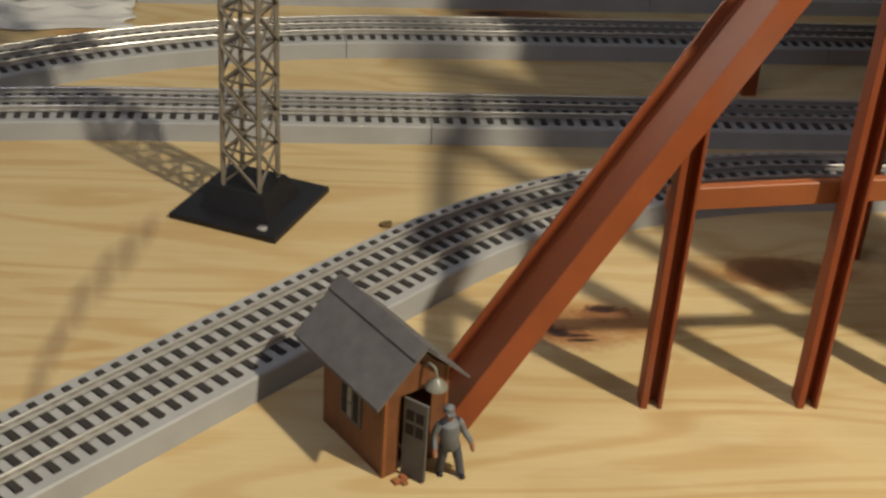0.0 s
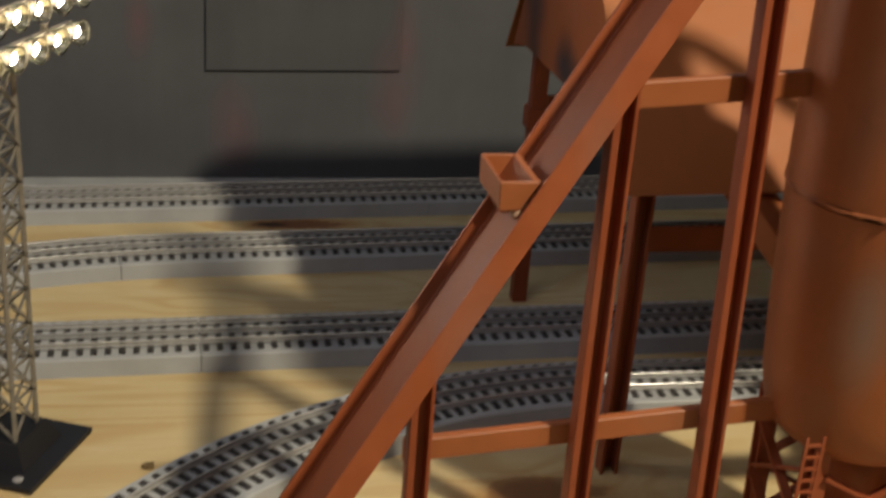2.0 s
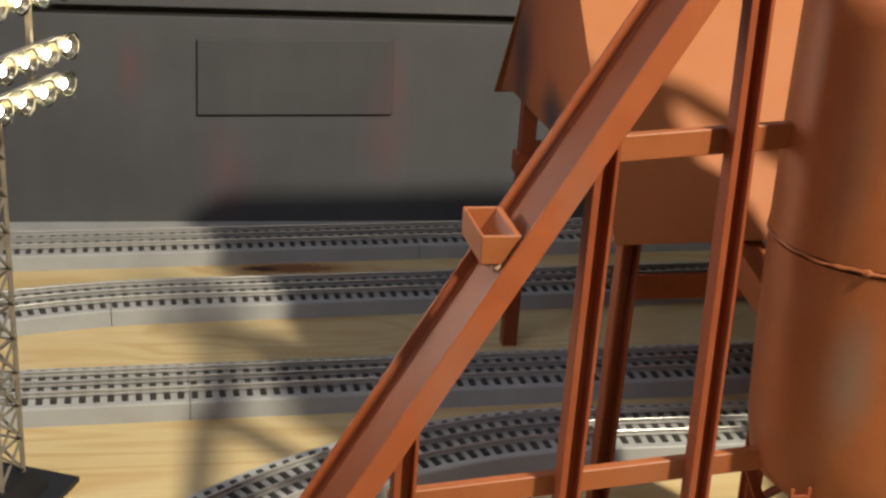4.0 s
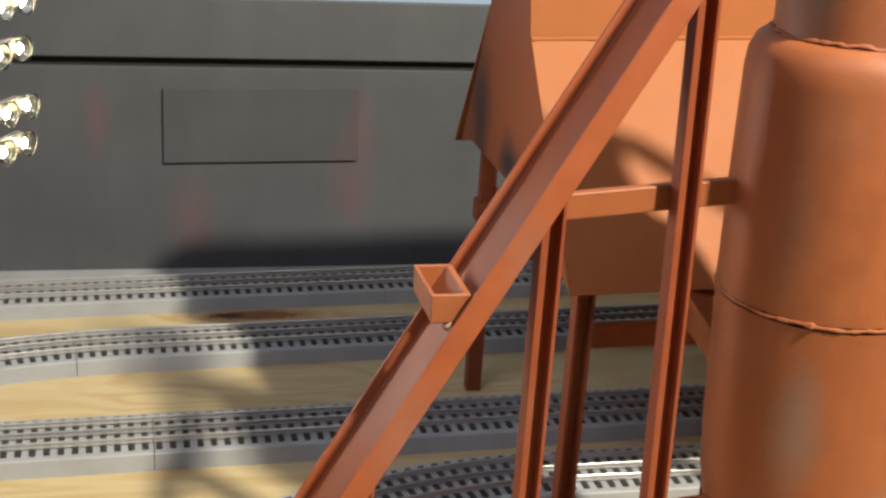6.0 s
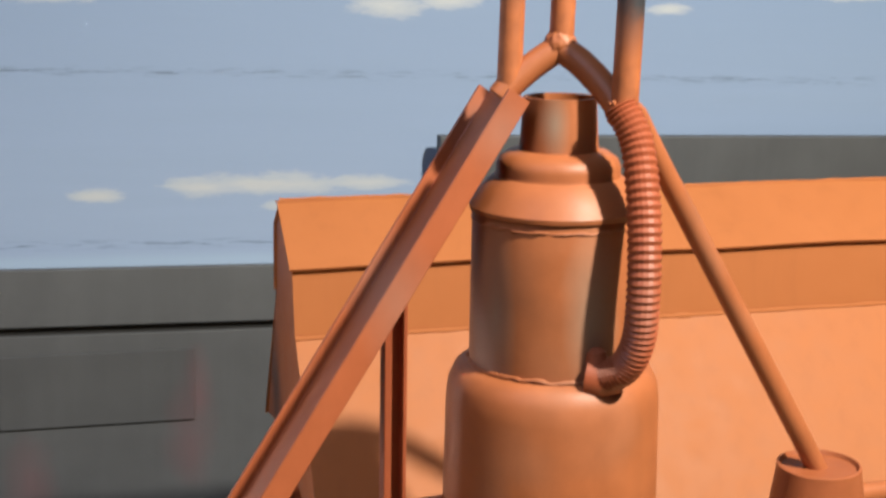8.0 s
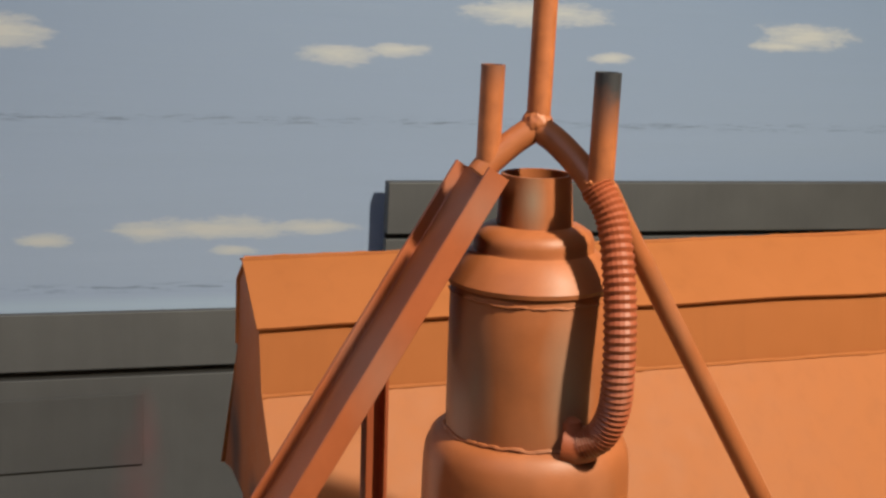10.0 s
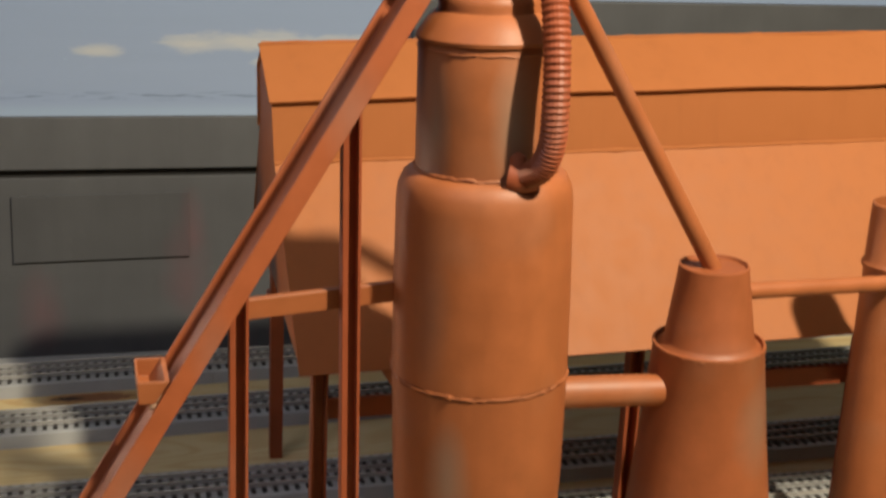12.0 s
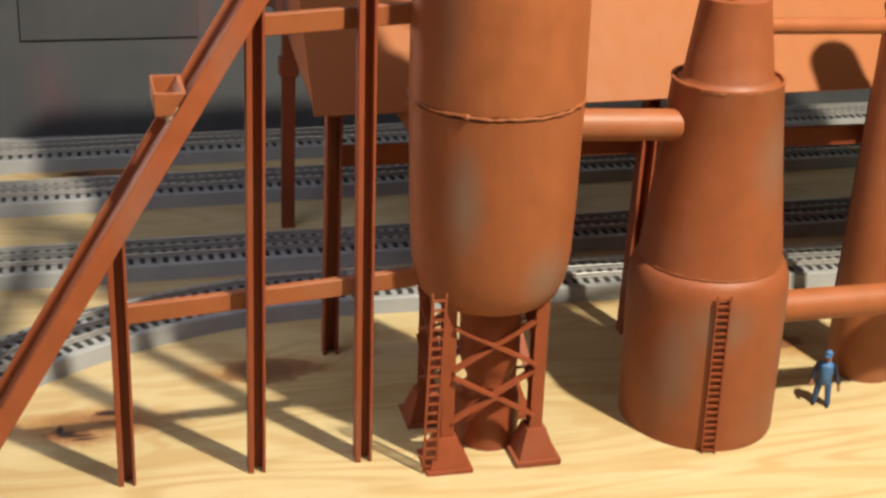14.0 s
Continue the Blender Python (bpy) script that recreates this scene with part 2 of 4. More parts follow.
def painted_sky():
    """Flat blue house paint with small hand-painted cream clouds."""
    m, n, l, b = tree("painted_sky")
    v = coords(n, l)
    sep = n.new("ShaderNodeSeparateXYZ")
    l.new(v, sep.inputs[0])
    low = math_node(n, l, "MULTIPLY", math_node(n, l, "SUBTRACT", 0.62, sep.outputs[2]), 2.4, True)
    wob = noise_node(n, l, coords(n, l, (26, 1, 110)), 1.0, 6.0, 0.75)
    brush = noise_node(n, l, coords(n, l, (5, 1, 60)), 1.0, 4.0)
    c = mixed(n, l, low, (0.210, 0.300, 0.490), (0.390, 0.495, 0.72))
    c = mixed(n, l, math_node(n, l, "MULTIPLY", brush, 0.22), c, (0.24, 0.33, 0.44))
    hem = math_node(n, l, "MULTIPLY", math_node(n, l, "SUBTRACT", 0.268, sep.outputs[2]), 90.0, True)
    c = mixed(n, l, math_node(n, l, "MULTIPLY", hem, 0.6), c, (0.46, 0.60, 0.80))
    clouds = spots(n, l, v, [(0.268, 0.335, 0.105, 0.013), (0.20, 0.333, 0.05, 0.013), (0.36, 0.336, 0.06, 0.009), (0.095, 0.324, 0.032, 0.009), (0.283, 0.312, 0.028, 0.007), (0.05, 0.528, 0.06, 0.020), (0.385, 0.515, 0.050, 0.013), (0.45, 0.522, 0.04, 0.008), (0.60, 0.565, 0.10, 0.016), (0.935, 0.552, 0.075, 0.016), (0.90, 0.540, 0.05, 0.007), (0.69, 0.520, 0.03, 0.008), (-0.15, 0.40, 0.09, 0.014), (0.20, 0.60, 0.09, 0.02), (1.15, 0.47, 0.10, 0.018)], wob)
    wisp = noise_node(n, l, coords(n, l, (14, 1, 300)), 1.0, 5.0, 0.7)
    clouds = math_node(n, l, "MULTIPLY", clouds, math_node(n, l, "ADD", 0.45, math_node(n, l, "MULTIPLY", wisp, 1.1)))
    c = mixed(n, l, ramp(n, l, clouds, [(0.05, (0, 0, 0)), (0.32, (0.34, 0.34, 0.34)), (0.85, (0.62, 0.62, 0.62))]), c, (0.70, 0.69, 0.64))
    # scuffs and chipped filler along the plank joints
    chips = ramp(n, l, noise_node(n, l, coords(n, l, (34, 1, 420)), 1.0, 4.0, 0.7), [(0.53, (0, 0, 0)), (0.62, (1, 1, 1))])
    for joint, reach in ((0.2745, 0.006), (0.4469, 0.007)):
        near = math_node(n, l, "SUBTRACT", 1.0, math_node(n, l, "DIVIDE", math_node(n, l, "ABSOLUTE", math_node(n, l, "SUBTRACT", sep.outputs[2], joint)), reach), True)
        c = mixed(n, l, math_node(n, l, "MULTIPLY", math_node(n, l, "MULTIPLY", near, chips), 0.75), c, (0.13, 0.18, 0.26))
    l.new(darkened(n, l, c), b.inputs["Base Color"])
    b.inputs["Roughness"].default_value = 0.6
    bump(n, l, b, brush, 0.15, 0.002)
    return m


def flat_grey(name="sprayed_grey", tone=1.0):
    """Grey sprayed building front with soft red overspray stains."""
    m, n, l, b = tree(name)
    v = coords(n, l)
    w = noise_node(n, l, v, 9.0, 3.0)
    g = noise_node(n, l, v, 600.0, 2.0)
    c = mixed(n, l, ramp(n, l, w, [(0.3, (0, 0, 0)), (0.7, (1, 1, 1))]), tuple(k * tone for k in (0.067, 0.070, 0.078)), tuple(k * tone for k in (0.094, 0.098, 0.107)))
    red = spots(n, l, v, [(0.183, 0.078, 0.030, 0.075), (0.190, 0.130, 0.016, 0.05), (0.027, 0.055, 0.028, 0.055), (-0.061, 0.150, 0.015, 0.04)], w)
    c = mixed(n, l, math_node(n, l, "MULTIPLY", red, 0.35), c, (0.21, 0.060, 0.075))
    drip = noise_node(n, l, coords(n, l, (60, 1, 5)), 1.0, 4.0, 0.7)
    c = mixed(n, l, math_node(n, l, "MULTIPLY", ramp(n, l, drip, [(0.45, (0, 0, 0)), (0.8, (1, 1, 1))]), 0.13), c, (0.15, 0.155, 0.165))
    c = mixed(n, l, math_node(n, l, "MULTIPLY", ramp(n, l, g, [(0.5, (0, 0, 0)), (0.8, (1, 1, 1))]), 0.25), c, (0.06, 0.062, 0.07))
    l.new(darkened(n, l, c), b.inputs["Base Color"])
    b.inputs["Roughness"].default_value = 0.62
    bump(n, l, b, g, 0.12, 0.001)
    return m


def glow(name, colour, strength):
    m, n, l, b = tree(name)
    b.inputs["Base Color"].default_value = (*colour, 1)
    b.inputs["Emission Color"].default_value = (*colour, 1)
    b.inputs["Emission Strength"].default_value = strength
    return m


def clear(name):
    m, n, l, b = tree(name)
    b.inputs["Base Color"].default_value = (0.97, 0.89, 0.68, 1)
    b.inputs["Transmission Weight"].default_value, b.inputs["Roughness"].default_value, b.inputs["IOR"].default_value = 1.0, 0.16, 1.25
    return m


RUST = rust_paint("rust_primer", (0.43, 0.131, 0.043), gloss=0.42)
# dark patches on the furnace's left side: shade painted into the primer
RUST_FURNACE = rust_paint("rust_primer_furnace", (0.43, 0.131, 0.043), 0.2, patches=[(-0.024, 0.180, 0.017, 0.055), (-0.040, 0.30, 0.010, 0.06)], patch_colour=(0.17, 0.135, 0.115), depth=0.28)
RUST_HEARTH = rust_paint("rust_primer_hearth", (0.405, 0.122, 0.041), 0.2, patches=[(-0.031, 0.190, 0.012, 0.048), (0.027, 0.138, 0.023, 0.030)], patch_colour=(0.27, 0.205, 0.165), depth=0.72)
RUST_THROAT = rust_paint("rust_primer_throat", (0.42, 0.132, 0.045), 0.2, patches=[(0.004, 0.405, 0.018, 0.060), (-0.036, 0.405, 0.009, 0.055), (-0.008, 0.494, 0.007, 0.016)], patch_colour=(0.33, 0.26, 0.195), depth=0.75)
RUST_STOVE = rust_paint("rust_primer_stove", (0.365, 0.104, 0.036), 0.25, patches=[(0.026, 0.205, 0.022, 0.040), (-0.012, 0.095, 0.026, 0.022), (-0.038, 0.060, 0.014, 0.05), (0.046, 0.075, 0.012, 0.05)], patch_colour=(0.25, 0.180, 0.135), depth=0.55)
RUST_END = rust_paint("rust_primer_sooty_end", (0.40, 0.112, 0.036), 0.1, patches=[(0.350, 0.236, 0.040, 0.078), (0.262, 0.228, 0.034, 0.030)], patch_colour=(0.025, 0.028, 0.038), axis=1, depth=1.0)
def sooted():
    """The same primer, blackened by soot towards the pipe mouths."""
    m, n, l, b = tree("rust_primer_sooty")
    v = coords(n, l)
    sep = n.new("ShaderNodeSeparateXYZ")
    l.new(v, sep.inputs[0])
    w = noise_node(n, l, v, 120.0, 4.0)
    right = math_node(n, l, "MULTIPLY", math_node(n, l, "SUBTRACT", sep.outputs[0], 0.318), 120.0, True)
    start = math_node(n, l, "SUBTRACT", 0.545, math_node(n, l, "MULTIPLY", right, 0.019))
    far = math_node(n, l, "ADD", math_node(n, l, "MULTIPLY", math_node(n, l, "SUBTRACT", sep.outputs[2], start), 38.0), math_node(n, l, "MULTIPLY", math_node(n, l, "SUBTRACT", w, 0.5), 0.8), True)
    side = math_node(n, l, "GREATER_THAN", math_node(n, l, "ABSOLUTE", math_node(n, l, "SUBTRACT", sep.outputs[0], 0.3107)), 0.012)
    far = math_node(n, l, "MULTIPLY", far, side)
    c = mixed(n, l, ramp(n, l, w, [(0.3, (0, 0, 0)), (0.75, (1, 1, 1))]), (0.36, 0.11, 0.037), (0.55, 0.17, 0.055))
    l.new(darkened(n, l, mixed(n, l, far, c, (0.035, 0.036, 0.042))), b.inputs["Base Color"])
    b.inputs["Roughness"].default_value = 0.5
    bump(n, l, b, w, 0.12, 0.002)
    return m


SOOTED = sooted()
RUST_SHED = rust_paint("rust_primer_shed", (0.43, 0.142, 0.042), 0.0, rough=0.66, gloss=0.22, mottle=0.25)
RUST_CHUTE = rust_paint("rust_primer_chute", (0.42, 0.110, 0.038), 0.25, patches=[(0.105, 0.185, 0.022, 0.040), (0.232, 0.410, 0.020, 0.035), (0.155, 0.275, 0.016, 0.03), (0.280, 0.490, 0.018, 0.022)], patch_colour=(0.30, 0.24, 0.21), depth=0.28)
# darker, redder copy of the primer: shade on legs and hose is painted in
RUST_BEAM = rust_paint("rust_primer_beam", (0.36, 0.084, 0.031), 0.2)
PLY = plywood()
SKY = painted_sky()
GREY = flat_grey()
GREY_PANEL = flat_grey("sprayed_grey_panel", 0.82)
GAP_SHADE = plain("painted_gap_shade", (0.012, 0.011, 0.012), 0.7)
BED = plain("grey_roadbed_plastic", (0.43, 0.44, 0.445), 0.55, 0, 0.10, 25.0)
TIE = plain("dark_brown_tie_plastic", (0.032, 0.028, 0.026), 0.9)
STEEL = plain("nickel_rail", (0.82, 0.805, 0.775), 0.23, 0.62, 0.06, 200.0, 0.05)
DARK_STEEL = plain("dull_rail_side", (0.66, 0.65, 0.63), 0.25, 0.60, 0.10, 200.0, 0.05)
TOWER_GREY = plain("silver_tower_paint", (0.33, 0.30, 0.25), 0.42, 0.35, 0.2, 90.0)
TOWER_BLACK = plain("black_plastic_base", (0.010, 0.010, 0.013), 0.5)
BULB = glow("lit_bulb", (1.0, 0.93, 0.80), 210.0)
CUP = clear("clear_reflector")
ROOF_GREY = plain("grey_roof_card", (0.155, 0.150, 0.155), 0.7, 0, 0.15, 120.0)
HUT_BROWN = plain("brown_hut_siding", (0.235, 0.090, 0.036), 0.6, 0, 0.2, 120.0)
HUT_TRIM = plain("lighter_hut_trim", (0.36, 0.125, 0.042), 0.6, 0, 0.2, 160.0)
HUT_GREY = plain("grey_door_paint", (0.135, 0.128, 0.128), 0.6)
HUT_DARK = plain("dark_inside", (0.02, 0.016, 0.014), 0.8)
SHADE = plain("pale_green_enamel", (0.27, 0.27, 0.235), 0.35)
CLOTH = plain("white_paper", (0.72, 0.72, 0.70), 0.8, 0, 0.06, 40.0)
FLOOR = plain("concrete_floor", (0.16, 0.155, 0.15), 0.8, 0, 0.2, 3.0)
ROOM = plain("room_wall_paint", (0.062, 0.064, 0.068), 0.8, 0, 0.08, 3.0)
CEILING = plain("ceiling_paint", (0.12, 0.12, 0.115), 0.85, 0, 0.06, 3.0)
SKIN = plain("figure_skin", (0.42, 0.19, 0.11), 0.6)
DENIM = plain("figure_grey_blue", (0.195, 0.21, 0.23), 0.7)
DENIM_BLUE = plain("figure_trousers", (0.085, 0.095, 0.125), 0.7)
BLUE = plain("figure_blue", (0.07, 0.20, 0.44), 0.6)
BLUE_DARK = plain("figure_dark_blue", (0.045, 0.11, 0.27), 0.6)
NAVY = plain("figure_navy", (0.012, 0.014, 0.035), 0.6)
CHIP = plain("olive_chip", (0.20, 0.13, 0.05), 0.8, 0, 0.4, 400.0)
GLUE = plain("dried_glue", (0.62, 0.40, 0.28), 0.25)
SOOT = plain("sooty_black", (0.02, 0.02, 0.022), 0.7)


# ---- mesh helpers ----
def mesh_object(name, bm, materials, parent=None, label="", smooth=False):
    bmesh.ops.recalc_face_normals(bm, faces=bm.faces)
    me = bpy.data.meshes.new(name)
    bm.to_mesh(me)
    bm.free()
    for m in materials if isinstance(materials, (list, tuple)) else [materials]:
        me.materials.append(m)
    if smooth:
        me.shade_smooth()
        me.set_sharp_from_angle(angle=radians(38))
    ob = new(name, me)
    if parent is not None:
        ob.parent = parent
    if label:
        ob["label"] = label
    return ob


def part(name, bm, material, parent, label="", smooth=False):
    return mesh_object(name, bm, material, parent, label, smooth)


def thing(name, place, label, category, group="", rot=(0, 0, 0), kind=""):
    ob = new(name)
    ob.empty_display_size = 0.01
    ob.matrix_basis = pose(*place, *rot)
    return tagged(ob, label, category, group, kind)


def add_box(bm, x0, x1, y0, y1, z0, z1, m=None, mat=0, taper=None):
    tx0, tx1, ty0, ty1 = taper or (x0, x1, y0, y1)
    pts = [(x0, y0, z0), (x1, y0, z0), (x1, y1, z0), (x0, y1, z0), (tx0, ty0, z1), (tx1, ty0, z1), (tx1, ty1, z1), (tx0, ty1, z1)]
    vs = [bm.verts.new(m @ Vector(p) if m else p) for p in pts]
    for f in ((3, 2, 1, 0), (4, 5, 6, 7), (0, 1, 5, 4), (1, 2, 6, 5), (2, 3, 7, 6), (3, 0, 4, 7)):
        bm.faces.new([vs[k] for k in f]).material_index = mat
    return vs


def box_bm(*a, bevel=0.0, **k):
    bm = bmesh.new()
    add_box(bm, *a, **k)
    if bevel:
        bmesh.ops.bevel(bm, geom=list(bm.edges), offset=bevel, segments=2, affect="EDGES", profile=0.5)
    return bm


def add_prism(bm, outline, axis_from, axis_to, m=None, mat=0):
    """outline: (a, b) pairs; extruded from axis_from to axis_to along local z."""
    lo = [bm.verts.new(m @ Vector((a, b, axis_from)) if m else (a, b, axis_from)) for a, b in outline]
    hi = [bm.verts.new(m @ Vector((a, b, axis_to)) if m else (a, b, axis_to)) for a, b in outline]
    k = len(outline)
    bm.faces.new(lo[::-1]).material_index = mat
    bm.faces.new(hi).material_index = mat
    for i in range(k):
        bm.faces.new((lo[i], lo[(i + 1) % k], hi[(i + 1) % k], hi[i])).material_index = mat


def h_outline(w, d, t):
    """An H section: flanges on the two x sides, web between them."""
    a, b = w / 2, d / 2
    return [(-a, -b), (-a + t, -b), (-a + t, -t / 2), (a - t, -t / 2), (a - t, -b), (a, -b), (a, b), (a - t, b), (a - t, t / 2), (-a + t, t / 2), (-a + t, b), (-a, b)]


def u_outline(w, d, t):
    """A channel section, open towards negative y."""
    a, b = w / 2, d / 2
    return [(-a, -b), (-a + t, -b), (-a + t, b - t), (a - t, b - t), (a - t, -b), (a, -b), (a, b), (-a, b)]


def add_lathe(bm, profile, segs=48, centre=(0, 0), mat=0, wobble=0.0, cap=True):
    rings = []
    for r, z in profile:
        ring = []
        for k in range(segs):
            a = 2 * math.pi * k / segs
            rr = r * (1 + wobble * noise.noise(Vector((math.cos(a) * 3, math.sin(a) * 3, z * 60))))
            ring.append(bm.verts.new((centre[0] + rr * math.cos(a), centre[1] + rr * math.sin(a), z)))
        rings.append(ring)
    for a, b in zip(rings, rings[1:]):
        for k in range(segs):
            bm.faces.new((a[k], a[(k + 1) % segs], b[(k + 1) % segs], b[k])).material_index = mat
    if cap:
        bm.faces.new(rings[0][::-1]).material_index = mat
        bm.faces.new(rings[-1]).material_index = mat


def add_tube(bm, path, radius, segs=16, mat=0, rib=0.0, cap=True):
    """A round tube along points; radius a number or one a point; rib: every second ring is thicker by it."""
    pts = [Vector(p) for p in path]
    rings, up = [], Vector((0.13, 0.97, 0.21))
    for i, p in enumerate(pts):
        d = (pts[min(i + 1, len(pts) - 1)] - pts[max(i - 1, 0)]).normalized()
        s = d.cross(up).normalized()
        u = s.cross(d)
        r = (radius[i] if isinstance(radius, (list, tuple)) else radius) * (1 + (rib if i % 2 else 0))
        rings.append([bm.verts.new(p + r * (math.cos(2 * math.pi * k / segs) * s + math.sin(2 * math.pi * k / segs) * u)) for k in range(segs)])
    for a, b in zip(rings, rings[1:]):
        for k in range(segs):
            bm.faces.new((a[k], a[(k + 1) % segs], b[(k + 1) % segs], b[k])).material_index = mat
    if cap:
        bm.faces.new(rings[0][::-1]).material_index = mat
        bm.faces.new(rings[-1]).material_index = mat


def glide(points, steps):
    """A smooth line through points (Catmull-Rom)."""
    p = [Vector(points[0])] + [Vector(q) for q in points] + [Vector(points[-1])]
    out = []
    for i in range(1, len(p) - 2):
        a, b, c, d = p[i - 1:i + 3]
        for k in range(steps):
            t = k / steps
            out.append(0.5 * (2 * b + (c - a) * t + (2 * a - 5 * b + 4 * c - d) * t * t + (3 * b - a - 3 * c + d) * t ** 3))
    return out + [p[-2]]


def add_strut(bm, a, b, w, d, mat=0):
    """A square bar from a to b."""
    a, b = Vector(a), Vector(b)
    m = Matrix.Translation(a) @ (b - a).to_track_quat("Z", "Y").to_matrix().to_4x4()
    add_box(bm, -w / 2, w / 2, -d / 2, d / 2, 0, (b - a).length, m, mat)


# ---- room, table, backdrop ----
floor = tagged(mesh_object("floor", box_bm(-3.0, 3.2, -3.2, 1.0, -1.0, -0.92), FLOOR), "grey concrete basement floor under the table", "floor", kind="structure")
for nm, b in (("wall_north", (-3.0, 3.2, 0.78, 0.86, -0.92, 1.9)), ("wall_south", (-3.0, 3.2, -3.2, -3.1, -0.92, 1.9)), ("wall_west", (-3.1, -3.0, -3.2, 0.86, -0.92, 1.9)), ("wall_east", (3.2, 3.3, -3.2, 0.86, -0.92, 1.9))):
    tagged(mesh_object(nm, box_bm(*b), ROOM), "plain pale painted basement wall", "wall", kind="structure")
tagged(mesh_object("ceiling", box_bm(-3.1, 3.3, -3.2, 0.86, 1.9, 1.96), CEILING), "plain pale ceiling over the layout", "ceiling", kind="structure")

table = thing("layout_table", (0, 0, 0), "raw pine plywood layout table with knots", "table")
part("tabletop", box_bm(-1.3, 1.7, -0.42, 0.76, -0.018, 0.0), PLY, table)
for x in (-1.2, 1.6):
    for y in (-0.36, 0.70):
        part("leg", box_bm(x - 0.04, x + 0.04, y - 0.04, y + 0.04, -0.92, -0.018), PLY, table)

sky = thing("sky_backdrop", (0, 0, 0), "blue painted plank backdrop with cream clouds", "backdrop", kind="structure")
for k, (z0, z1) in enumerate(((-0.02, 0.2675), (0.2675, 0.4469), (0.4469, 0.63), (0.63, 0.82), (0.82, 1.01))):
    bm = bmesh.new()
    add_box(bm, -1.3, 1.7, 0.735 + 0.0002 * (k % 2), 0.755, z0, z1)
    part("plank", bm, SKY, sky)


def building_front(name, x0, x1, y, top, reveal, panel, label, lean=0.0):
    """A flat front on the table; lean: degrees by which it tips back against the sky board."""
    b = thing(name, (0, y, 0), label, "building front", rot=(-lean, 0, 0))
    part("wall", box_bm(x0, x1, 0.0, 0.012, 0.0, reveal[0], bevel=0.001), GREY, b)
    # recessed gap between the boards; its shade is painted on in black
    part("reveal", box_bm(x0 + 0.001, x1, 0.006, 0.012, reveal[0], reveal[1]), GAP_SHADE, b, "gap under the cornice with its shade painted black")
    part("cornice", box_bm(x0, x1, -0.004, 0.012, reveal[1], top, bevel=0.0012), GREY, b, "grey cornice board")
    if panel:
        px0, px1, pz0, pz1, tilt = panel
        bm = box_bm(px0, px1, -0.0035, 0.001, pz0, pz1, bevel=0.0006)
        for v in bm.verts:
            v.co.z += tilt * (v.co.x - px0)
        part("panel", bm, GREY_PANEL, b, "raised darker grey rectangular panel")
    return b


building_front("factory_front", -1.3, 0.430, 0.662, 0.2620, (0.1975, 0.2060), (0.0, 0.185, 0.1065, 0.1775, 0.014), "low grey sprayed factory front with a raised panel", 7.0)
building_front("tall_factory_front", 0.4335, 1.7, 0.700, 0.389, (0.3285, 0.3345), None, "taller dark grey factory front behind the shed")
tagged(mesh_object("filler_strip", box_bm(-1.3, 1.7, 0.640, 0.661, 0.0, 0.003), BED), "pale grey strip along the foot of the factory front", "strip", kind="structure")


# ---- tracks ----
RAIL_GAUGE, BED_TOP, PITCH = 0.0155, 0.0128, 0.0096
SHIFT = 0.0010  # the rails sit a little behind the middle of the roadbed
tie_bm = bmesh.new()
add_box(tie_bm, -0.0021, 0.0021, -0.0242, 0.0268, BED_TOP - 0.001, BED_TOP + 0.0012)
bmesh.ops.bevel(tie_bm, geom=[e for e in tie_bm.edges], offset=0.0003, segments=1, affect="EDGES")
TIE_MESH = bpy.data.meshes.new("tie")
tie_bm.to_mesh(TIE_MESH)
tie_bm.free()
TIE_MESH.materials.append(TIE)


def line_points(segments, step=0.0035):
    """Straight and curved pieces: (x, y, heading) start, then ("s", length) or ("c", radius, degrees)."""
    (x, y, h), out = segments[0], []
    h = radians(h)
    for seg in segments[1:]:
        length = seg[1] if seg[0] == "s" else abs(radians(seg[2])) * seg[1]
        k = max(1, round(length / step))
        for i in range(k):
            out.append((x, y, h))
            x, y = x + length / k * math.cos(h), y + length / k * math.sin(h)
            if seg[0] == "c":
                h += radians(seg[2]) / k
    out.append((x, y, h))
    return out


def sweep(pts, outline, mat_index=0):
    bm = bmesh.new()
    rings = []
    for x, y, h in pts:
        rings.append([bm.verts.new((x - s * math.sin(h), y + s * math.cos(h), z)) for s, z in outline])
    k = len(outline)
    for a, b in zip(rings, rings[1:]):
        for i in range(k):
            bm.faces.new((a[i], a[(i + 1) % k], b[(i + 1) % k], b[i]))
    bm.faces.new(rings[0][::-1])
    bm.faces.new(rings[-1])
    return bm


